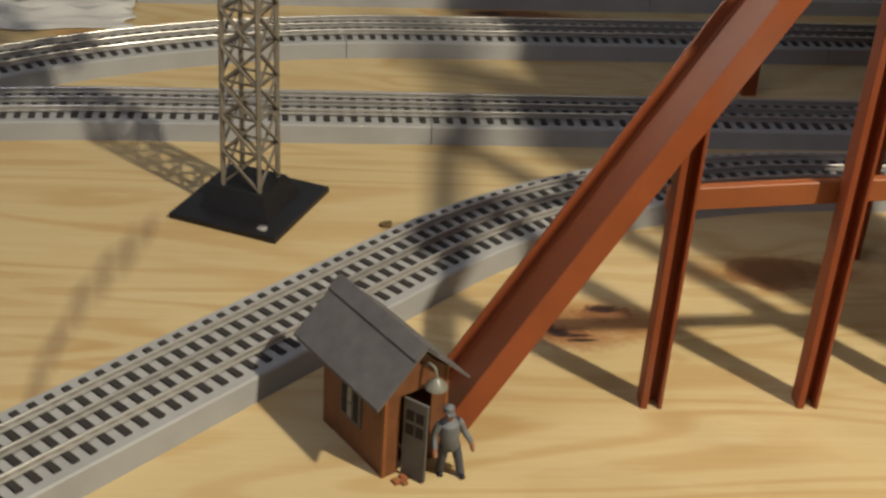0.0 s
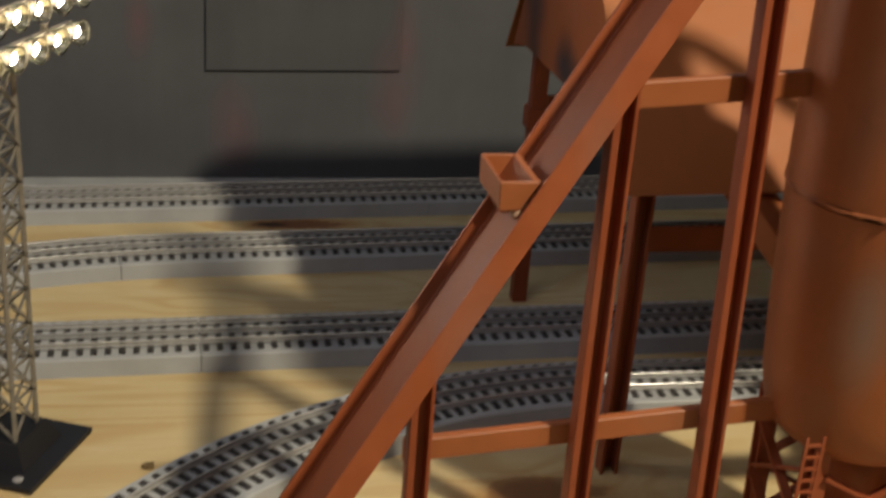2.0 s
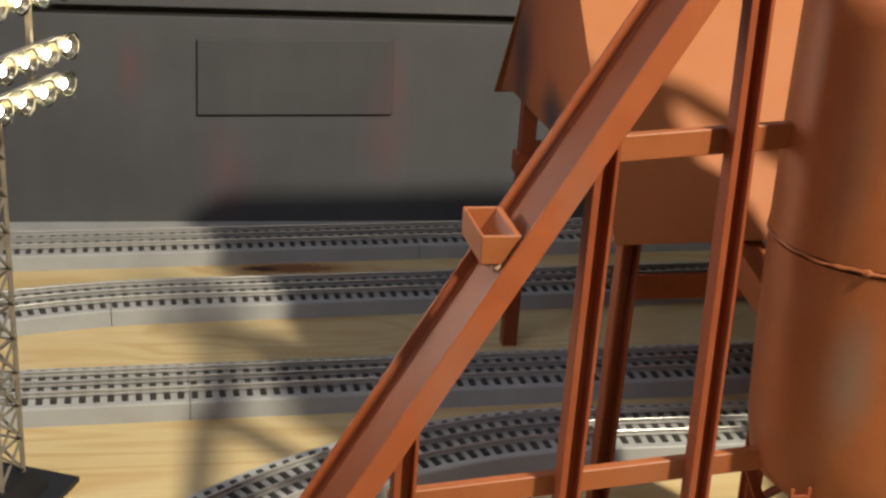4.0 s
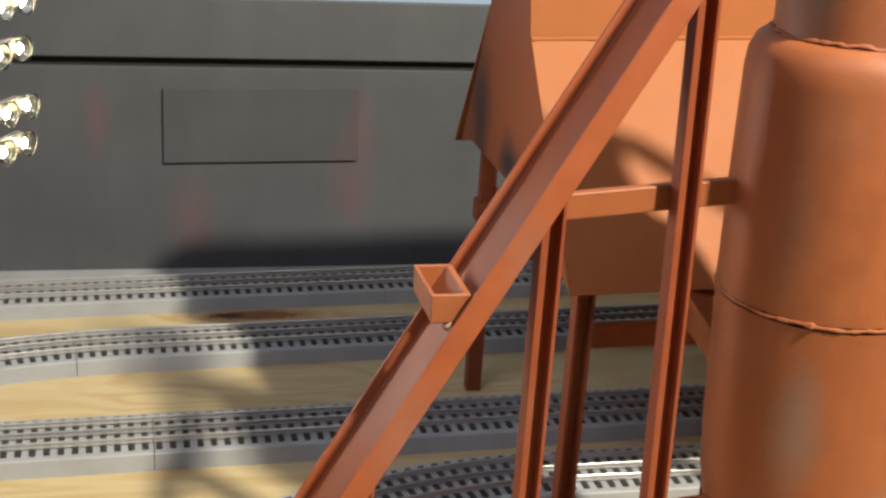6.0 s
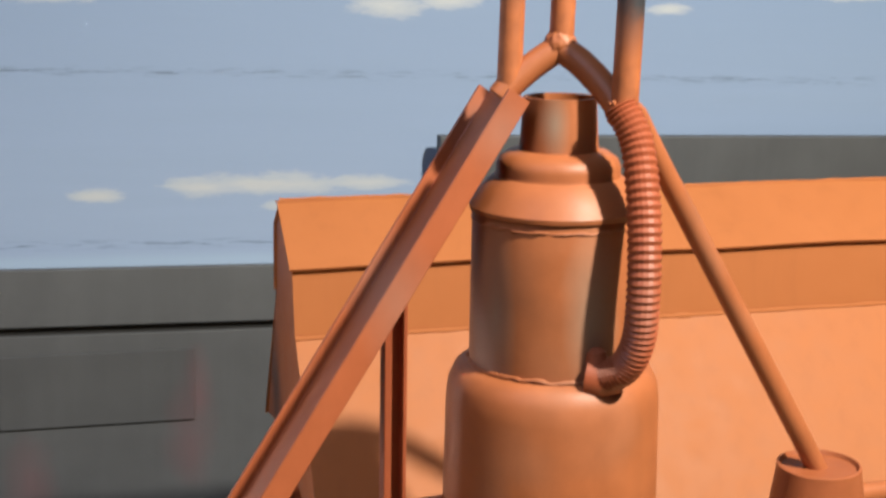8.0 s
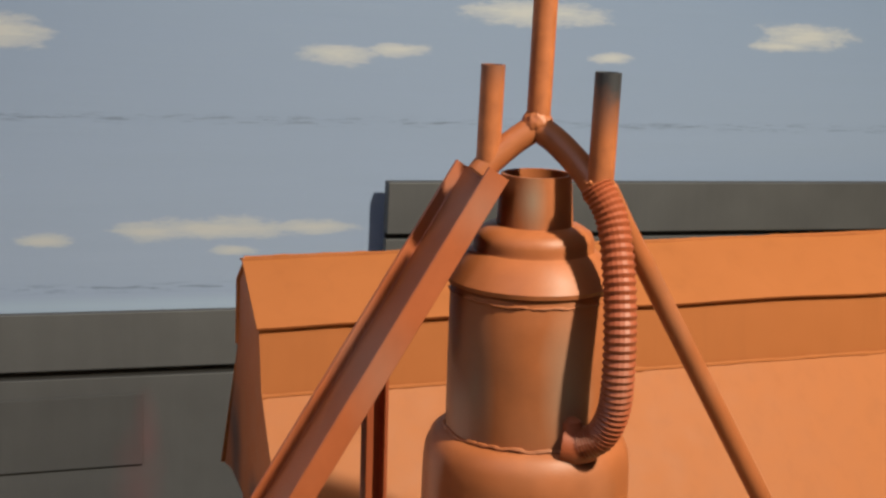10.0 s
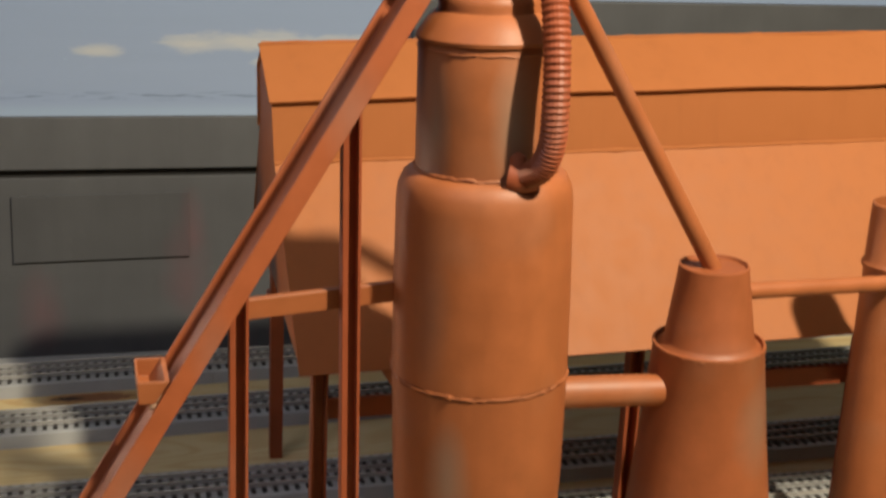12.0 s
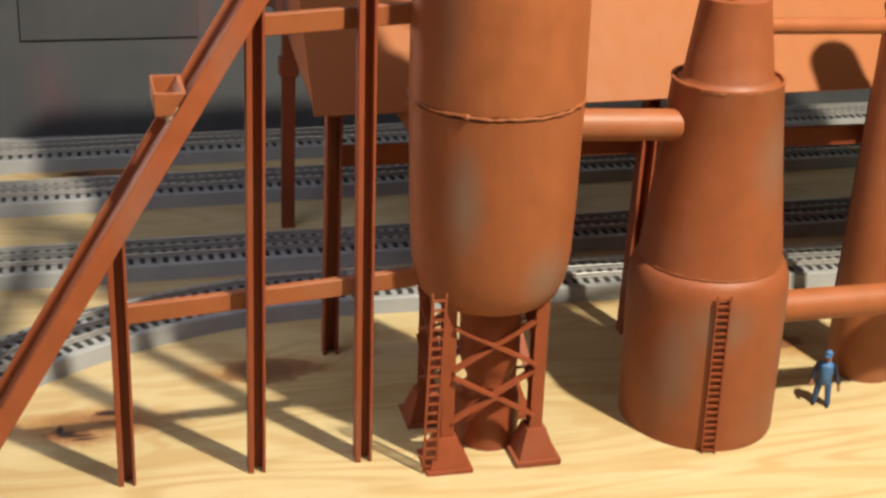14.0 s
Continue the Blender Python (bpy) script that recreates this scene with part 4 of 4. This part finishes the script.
def skip_hoist():
    k = thing("skip_hoist", (0, 0, 0), "sloping rust-orange skip channel on channel-section posts", "skip hoist")
    a, b = CHUTE_FOOT, CHUTE_HEAD
    u = (b - a).normalized()
    w = (Vector((0, 1, 0)) - u * u.y).normalized()
    nrm = w.cross(u).normalized()
    if nrm.x > 0:
        nrm = -nrm
    ln = (b - a).length
    m = Matrix(((nrm.x, w.x, u.x, a.x), (nrm.y, w.y, u.y, a.y), (nrm.z, w.z, u.z, a.z), (0, 0, 0, 1)))
    deep, wide, t, lo, hi = 0.0120, 0.0470, 0.0024, 0.0040, 0.0062
    bm = bmesh.new()
    add_prism(bm, [(0.0, 0.0), (deep, 0.0), (deep, t), (hi, t), (hi, wide - t), (deep, wide - t), (deep, wide), (0.0, wide), (0.0, wide - t), (lo, wide - t), (lo, t), (0.0, t)], 0.010, ln)
    for v in bm.verts:
        v.co = m @ v.co
        v.co.z = max(v.co.z, 0.0)
    bmesh.ops.bevel(bm, geom=[e for e in bm.edges if e.calc_length() > 0.3], offset=0.0004, segments=1, affect="EDGES")
    part("channel", bm, RUST_CHUTE, k, "open channel with raised edges")
    for x, y, back, tilt in ((0.0872, -0.0215, 0.0, 0.0), (0.1695, -0.0195, 0.003, 0.0006), (0.2402, -0.0175, 0.011, -0.0052)):
        rise = b.z / (b.x - a.x)
        top = (x + tilt - a.x) * rise + 0.004
        bm = bmesh.new()
        add_prism(bm, [(-0.0055, -0.0054), (-0.0019, -0.0054), (-0.0019, 0.0031), (0.0036, 0.0031), (0.0036, -0.0054), (0.0055, -0.0054), (0.0055, 0.0054), (-0.0055, 0.0054)], 0.0, top, Matrix.Translation((x, y, 0)))
        bmesh.ops.bevel(bm, geom=[e for e in bm.edges if e.calc_length() > 0.1], offset=0.0003, segments=1, affect="EDGES")
        for v in bm.verts:
            if v.co.z > 0.01:
                v.co.z += (v.co.x - x) * rise
            v.co.y += back * v.co.z / top
            v.co.x += tilt * v.co.z / top
        part("post", bm, RUST_BEAM, k)
    # the tie beams run behind the posts into the furnace shell
    for x0, x1, z0, z1, h in ((0.1650, 0.2790, 0.2852, 0.2912, 0.0125), (0.0815, 0.2815, 0.1080, 0.1200, 0.0118)):
        y0, swing = (-0.0108, 0.0108) if z0 > 0.2 else (-0.0158, 0.0090)
        bm = bmesh.new()
        add_box(bm, x0, x1, y0, y0 + 0.0055, z0, z0 + h)
        for v in bm.verts:
            v.co.z += (z1 - z0) * (v.co.x - x0) / (x1 - x0)
            v.co.y += swing * (v.co.x - x0) / (x1 - x0)
        bmesh.ops.bevel(bm, geom=list(bm.edges), offset=0.0005, segments=1, affect="EDGES")
        part("tie_beam", bm, RUST, k)
    return k


skip_hoist()


def skip_bucket():
    s = thing("skip_bucket", (0.1120, -0.0370, 0.2480), "small wedge-shaped rust-orange skip bucket riding in the channel", "bucket")
    # an upright back, a front that follows the slope of the channel, and thin walls
    outer = [(0.0004, 0.0), (0.0096, 0.0), (0.0180, 0.0133), (0.0, 0.0133)]
    inner = [(0.0018, 0.0022), (0.0082, 0.0022), (0.0152, 0.0133), (0.0013, 0.0133)]
    deep = 0.0375
    bm = bmesh.new()
    o = [[bm.verts.new((x - 0.0010 * y / deep, y, z)) for x, z in outer] for y in (0.0, deep)]
    i = [[bm.verts.new((x - 0.0010 * y / deep, y, z)) for x, z in inner] for y in (0.0016, deep - 0.0016)]
    bm.faces.new(o[0][::-1])
    bm.faces.new(o[1])
    for p, q in ((0, 1), (1, 2), (3, 0)):
        bm.faces.new((o[0][p], o[0][q], o[1][q], o[1][p]))
    bm.faces.new(i[0])
    bm.faces.new(i[1][::-1])
    for p, q in ((0, 1), (1, 2), (3, 0)):
        bm.faces.new((i[0][q], i[0][p], i[1][p], i[1][q]))
    rim_o, rim_i = [o[0][3], o[0][2], o[1][2], o[1][3]], [i[0][3], i[0][2], i[1][2], i[1][3]]
    for k in range(4):
        bm.faces.new((rim_o[k], rim_o[(k + 1) % 4], rim_i[(k + 1) % 4], rim_i[k]))
    bmesh.ops.recalc_face_normals(bm, faces=list(bm.faces))
    bmesh.ops.bevel(bm, geom=[e for e in bm.edges if e.calc_length() > 0.006], offset=0.0003, segments=1, affect="EDGES")
    part("hopper", bm, RUST, s)
    bm = bmesh.new()
    for x, y, z, r in ((0.0085, 0.0030, -0.0022, 0.0026), (0.0050, 0.0085, -0.0018, 0.0022), (0.0090, 0.0125, -0.0025, 0.0024), (0.0125, 0.0060, 0.0005, 0.0046), (0.0125, 0.0300, 0.0005, 0.0046)):
        bmesh.ops.create_icosphere(bm, subdivisions=2, radius=r, matrix=Matrix.Translation((x, y, z)))
    part("glue_blob", bm, GLUE, s, "pale dried glue under the bucket", True)
    return s


skip_bucket()


# ---- floodlight tower ----
def floodlight_tower():
    t = thing("floodlight_tower", (-0.1290, 0.1820, 0), "silver lattice floodlight tower with lit bulbs on a black base", "light tower", rot=(0, 0, -24))
    part("base_plate", box_bm(-0.0365, 0.0365, -0.0385, 0.0385, 0.0, 0.0040, bevel=0.0008), TOWER_BLACK, t)
    bm = bmesh.new()
    add_box(bm, -0.0235, 0.0235, -0.0235, 0.0235, 0.0040, 0.0175, taper=(-0.0165, 0.0165, -0.0165, 0.0165))
    part("plinth", bm, TOWER_BLACK, t)
    bm = bmesh.new()
    add_lathe(bm, [(0.0032, 0.0040), (0.0032, 0.0047), (0.0026, 0.0050)], 20, (0.024, -0.031))
    part("screw", bm, STEEL, t, "round steel screw head", True)
    hw, hb, top = 0.0112, 0.0125, 0.245
    for sx in (-1, 1):
        for sy in (-1, 1):
            bm = bmesh.new()
            add_strut(bm, (sx * hb, sy * hb, 0.017), (sx * hw, sy * hw, top), 0.0026, 0.0026)
            part("post", bm, TOWER_GREY, t)
    for face in range(4):
        m = pose(0, 0, 0, 0, 0, 90 * face)
        n = 10
        bm = bmesh.new()
        for i in range(n):
            z0, z1 = 0.019 + (top - 0.02) * i / n, 0.019 + (top - 0.02) * (i + 1) / n
            q = lambda z: hb + (hw - hb) * z / top
            add_strut(bm, m @ Vector((-q(z0), -q(z0), z0)), m @ Vector((q(z1), -q(z1), z1)), 0.0015, 0.0012)
            add_strut(bm, m @ Vector((q(z0), -q(z0) - 0.0013, z0)), m @ Vector((-q(z1), -q(z1) - 0.0013, z1)), 0.0015, 0.0012)
            add_strut(bm, m @ Vector((-q(z1), -q(z1) + 0.0014, z1)), m @ Vector((q(z1), -q(z1) + 0.0014, z1)), 0.0015, 0.0012)
        part("lattice", bm, TOWER_GREY, t, "cross-braced lattice side")
    # lamp rack, facing across the layout
    rack = new("lamp_rack", None)
    rack.parent = t
    rack.matrix_basis = pose(0.026, 0.000, 0.0105, 0, 0, 88)
    return t, rack


tower, rack = floodlight_tower()
bulb_bm = bmesh.new()
bmesh.ops.create_uvsphere(bulb_bm, u_segments=16, v_segments=10, radius=0.0033, matrix=Matrix.Translation((0, -0.006, 0)))
cup_bm = bmesh.new()
m90 = Matrix.Rotation(radians(90), 4, "X")
prof = [(0.0030, -0.001), (0.0052, 0.003), (0.0072, 0.0095), (0.0078, 0.0115), (0.0070, 0.0112), (0.0046, 0.0040), (0.0020, 0.0005)]
rings = []
for r, z in prof:
    rings.append([cup_bm.verts.new(m90 @ Vector((r * math.cos(2 * math.pi * k / 18), r * math.sin(2 * math.pi * k / 18), z))) for k in range(18)])
for a, b in zip(rings, rings[1:]):
    for k in range(18):
        cup_bm.faces.new((a[k], a[(k + 1) % 18], b[(k + 1) % 18], b[k]))
BULB_MESH, CUP_MESH = bpy.data.meshes.new("bulb"), bpy.data.meshes.new("reflector")
for bm, me, mt in ((bulb_bm, BULB_MESH, BULB), (cup_bm, CUP_MESH, CUP)):
    bm.to_mesh(me)
    bm.free()
    me.materials.append(mt)
    me.shade_smooth()
for z in (0.250, 0.271, 0.305, 0.331):
    bar = bmesh.new()
    add_box(bar, -0.052, 0.052, 0.0, 0.004, z - 0.003, z + 0.003)
    part("lamp_bar", bar, TOWER_GREY, rack)
    for k in range(5):
        x = (k - 2) * 0.0215 + (0.003 if z in (0.271, 0.331) else -0.002)
        for me in (CUP_MESH, BULB_MESH):
            o = new(me.name, me)
            o.parent = rack
            o.location = (x, 0, z)
for x in (-0.03, 0.03):
    bar = bmesh.new()
    add_strut(bar, (x, 0.006, 0.235), (x, 0.006, 0.340), 0.003, 0.003)
    part("upright", bar, TOWER_GREY, rack)


# ---- hut ----
def hut():
    h = thing("watchman_hut", (-0.0507, -0.0833, 0), "small brown hut with a grey roof and an open door", "hut", rot=(0, 0, -57))
    # local x runs from the back wall to the door wall (negative), local y across the front
    L, W, E, P = 0.0520, 0.0348, 0.0520, 0.0685
    t = 0.0018
    bm = bmesh.new()
    add_box(bm, -L, 0, 0, t, 0, E)
    part("side_wall", bm, HUT_BROWN, h)
    part("side_wall", box_bm(-L, 0, W - t, W, 0, E), HUT_BROWN, h)

    def gable(x):
        bm = bmesh.new()
        pts = [(t, 0), (W - t, 0), (W - t, E), (W / 2, P - 0.001), (t, E)]
        lo, hi = [bm.verts.new((x, y, z)) for y, z in pts], [bm.verts.new((x + t, y, z)) for y, z in pts]
        bm.faces.new(lo[::-1])
        bm.faces.new(hi)
        for i in range(5):
            bm.faces.new((lo[i], lo[(i + 1) % 5], hi[(i + 1) % 5], hi[i]))
        return bm
    part("back_wall", gable(-L), HUT_BROWN, h)
    d0, d1, dz = 0.0085, 0.0260, 0.0435
    bm = bmesh.new()
    for pts in ([(t, 0), (d0, 0), (d0, dz), (d0, E + 0.0055), (t, E)], [(d1, 0), (W - t, 0), (W - t, E), (d1, E + 0.0055), (d1, dz)], [(d0, dz), (d1, dz), (d1, E + 0.0055), (W / 2, P - 0.001), (d0, E + 0.0055)]):
        lo, hi = [bm.verts.new((-t, y, z)) for y, z in pts], [bm.verts.new((0, y, z)) for y, z in pts]
        bm.faces.new(lo[::-1])
        bm.faces.new(hi)
        k = len(pts)
        for i in range(k):
            bm.faces.new((lo[i], lo[(i + 1) % k], hi[(i + 1) % k], hi[i]))
    part("front_wall", bm, HUT_BROWN, h)
    part("inside_floor", box_bm(-L + t, -t, t, W - t, 0.0002, 0.001), HUT_DARK, h)
    door = part("door", box_bm(0, 0.0130, 0, 0.0016, 0.0012, dz + 0.0010, bevel=0.0003), HUT_GREY, h, "grey door standing open")
    door.location, door.rotation_euler = (0.0022, d0, 0), (0, 0, radians(21))
    for px in (0.0018, 0.0072):
        for pz in (0.0255, 0.0335):
            part("pane", box_bm(px, px + 0.0042, -0.0003, 0.0019, pz, pz + 0.0055), HUT_DARK, door)
    for s in (0, 1):
        bm = bmesh.new()
        y0, y1 = (-0.0082, W / 2) if s == 0 else (W + 0.0082, W / 2)
        z0 = E - 0.0082 * (P - E) / (W / 2)
        vs = [bm.verts.new(p) for p in ((-L - 0.0145, y0, z0), (0.0058, y0, z0), (0.0058, y1, P), (-L - 0.0145, y1, P))]
        up = [bm.verts.new((v.co.x, v.co.y, v.co.z + 0.0016)) for v in vs]
        bm.faces.new(vs[::-1])
        bm.faces.new(up)
        for i in range(4):
            bm.faces.new((vs[i], vs[(i + 1) % 4], up[(i + 1) % 4], up[i]))
        part("roof_slope", bm, ROOF_GREY, h)
    for s in (-1, 1):
        bm = bmesh.new()
        y1, slope = W / 2 + s * 0.0062, (P - E) / (W / 2)
        vs = [bm.verts.new(p) for p in ((-L - 0.0150, W / 2, P + 0.0017), (0.0062, W / 2, P + 0.0017), (0.0062, y1, P + 0.0017 - 0.0062 * slope), (-L - 0.0150, y1, P + 0.0017 - 0.0062 * slope))]
        up = [bm.verts.new((v.co.x, v.co.y, v.co.z + 0.0010)) for v in vs]
        bm.faces.new(vs[::-1])
        bm.faces.new(up)
        for i in range(4):
            bm.faces.new((vs[i], vs[(i + 1) % 4], up[(i + 1) % 4], up[i]))
        part("ridge_board", bm, ROOF_GREY, h, "overlapping ridge board")
    for y in (-0.0004, W - 0.0014):
        part("corner_board", box_bm(-0.0014, 0.0004, y, y + 0.0018, 0, E), HUT_TRIM, h, "lighter corner board")
    for k, (x, y, a) in enumerate(((0.0040, 0.0020, 10), (0.0062, 0.0048, -20), (0.0035, 0.0066, 35))):
        part("step", box_bm(x, x + 0.0042, y, y + 0.0030, 0, 0.0016, bevel=0.0004), HUT_TRIM, h, "red-brown doorstep chip")
    win = part("window", box_bm(-0.0355, -0.0185, -0.0009, 0.0002, 0.0165, 0.0365), HUT_GREY, h, "grey framed side window")
    for k in range(3):
        for z in (0.0185, 0.0272):
            part("pane", box_bm(-0.0340 + k * 0.0048, -0.0303 + k * 0.0048, -0.0013, -0.0002, z, z + 0.0078), SHADE if k % 2 else HUT_DARK, win)
    bm = bmesh.new()
    add_tube(bm, glide([(0.0, 0.0205, 0.0562), (0.0030, 0.0205, 0.0592), (0.0072, 0.0213, 0.0585), (0.0082, 0.0218, 0.0530)], 5), 0.0007, 8)
    lampo = part("door_lamp", bm, SHADE, h, "gooseneck lamp over the door")
    bm = bmesh.new()
    add_lathe(bm, [(0.0011, 0.0537), (0.0022, 0.0527), (0.0050, 0.0500), (0.0053, 0.0487), (0.0038, 0.0496)], 24, (0.0082, 0.0218))
    part("shade", bm, SHADE, lampo, "pale enamel shade", True)
    return h


hut()


# ---- figures ----
def figure(name, place, turn, shirt, trousers, cap, lean, label, size=1.0, sleeves=None, stride=0.0, spread=1.0):
    bm = bmesh.new()
    for side, step in ((1, -stride), (-1, stride)):
        knee, heel = (side * 0.0052 * spread, step * 0.45 - 0.001, 0.0112), (side * 0.0062 * spread, step, 0.0020)
        add_tube(bm, glide([(side * 0.0036, 0, 0.0220), (side * 0.0044 * spread, step * 0.2 - 0.0006, 0.0165), knee, heel], 3), [0.0036, 0.0036, 0.0034, 0.0032, 0.0031, 0.0030, 0.0029, 0.0028, 0.0028, 0.0029], 12, 1)
        add_tube(bm, [(heel[0], heel[1] + 0.0026, 0.0015), (heel[0], heel[1] - 0.0008, 0.0018), (heel[0] * 1.08, heel[1] - 0.0048, 0.0012)], [0.0018, 0.0024, 0.0014], 10, 3)
    add_tube(bm, [(0, 0, 0.0195), (0, 0, 0.0215), (0, -0.0003, 0.0250), (0, -0.0005, 0.0310), (0, 0, 0.0365), (0, 0, 0.0395)], [0.0052, 0.0064, 0.0060, 0.0070, 0.0066, 0.0028], 18, 0)
    for side, hand in ((1, (0.0138 * spread, -0.0045, 0.0195)), (-1, (-0.0112 * spread, -0.0040, 0.0200))):
        elbow = (side * 0.0098 * spread, 0.0004, 0.0290)
        add_tube(bm, glide([(side * 0.0056, 0, 0.0368), (side * 0.0082, 0.0002, 0.0340), elbow, (hand[0] * 0.97, hand[1] * 0.8, 0.0226)], 3), [0.0026, 0.0027, 0.0026, 0.0025, 0.0024, 0.0023, 0.0022, 0.0021, 0.0020, 0.0019], 10, 5)
        add_tube(bm, [(hand[0] * 0.97, hand[1] * 0.8, 0.0228), (hand[0], hand[1], hand[2]), (hand[0] * 1.03, hand[1] * 1.1, hand[2] - 0.0026)], [0.0014, 0.0018, 0.0009], 8, 2)
    add_tube(bm, [(0, -0.0006, 0.0385), (0, -0.0009, 0.0406), (0, -0.0012, 0.0425), (0, -0.0010, 0.0448), (0, -0.0006, 0.0468)], [0.0017, 0.0027, 0.0032, 0.0033, 0.0022], 14, 2)
    add_tube(bm, [(0, -0.0042, 0.0431), (0, -0.0048, 0.0424)], [0.0007, 0.0003], 6, 2)
    add_tube(bm, [(0, -0.0004, 0.0448), (0, -0.0003, 0.0462), (0, -0.0002, 0.0476), (0, 0.0000, 0.0490)], [0.0036, 0.0039, 0.0036, 0.0018], 14, 4)
    add_box(bm, -0.0026, 0.0026, -0.0068, -0.0020, 0.0449, 0.0457, mat=4)
    ob = mesh_object(name, bm, [shirt, trousers, SKIN, NAVY, cap, sleeves or shirt], None, "", True)
    ob.matrix_basis = pose(*place, 0, lean, turn) @ Matrix.Diagonal((0.78 * size, 0.88 * size, 0.92 * size, 1))
    return tagged(ob, label, "figurine")


figure("railwayman_figurine", (-0.0190, -0.0795, 0.0), 14, DENIM, DENIM_BLUE, DENIM, -4, "grey painted railwayman figurine standing by the hut door", 0.90, None, 0.0028, 1.03)
figure("worker_figurine", (0.5885, 0.0010, 0.0), -33, BLUE, BLUE_DARK, BLUE, 0, "blue painted worker figurine in overalls", 1.0, NAVY)


# ---- loose things ----
def crumpled_sheet():
    bm = bmesh.new()
    nx, ny = 30, 18
    g = []
    for j in range(ny + 1):
        row = []
        for i in range(nx + 1):
            u, v = i / nx, j / ny
            x = -0.62 + 0.37 * u + 0.012 * noise.noise(Vector((v * 6, 1, 0)))
            y = 0.470 + 0.062 * v + 0.03 * (u - 0.75) + 0.012 * noise.noise(Vector((u * 7, 2, 0)))
            z = 0.0015 + 0.012 * abs(noise.noise(Vector((u * 9, v * 5, 3)))) * (0.3 + v)
            row.append(bm.verts.new((x, y, z)))
        g.append(row)
    for j in range(ny):
        for i in range(nx):
            bm.faces.new((g[j][i], g[j][i + 1], g[j + 1][i + 1], g[j + 1][i]))
    ob = mesh_object("paper_sheet", bm, CLOTH, None, "", True)
    so = ob.modifiers.new("thickness", "SOLIDIFY")
    so.thickness = 0.0006
    return tagged(ob, "crumpled white paper lying between the tracks", "paper")


crumpled_sheet()
tagged(mesh_object("dark_stick", box_bm(-0.30, -0.134, 0.5505, 0.5520, 0.0, 0.0012), SOOT), "thin dark stick lying beside the track", "stick")


def wood_chip():
    bm = bmesh.new()
    bmesh.ops.create_icosphere(bm, subdivisions=2, radius=0.0035)
    for v in bm.verts:
        v.co = Vector((v.co.x * 1.2, v.co.y * 0.7, max(0.0, v.co.z * 0.75 + 0.0012))) * (1 + 0.5 * noise.noise(v.co * 500))
    ob = mesh_object("wood_chip", bm, CHIP, None, "", True)
    ob.location = (-0.044, 0.158, 0.0)
    return tagged(ob, "small olive brown chip lying on the plywood", "debris")


wood_chip()
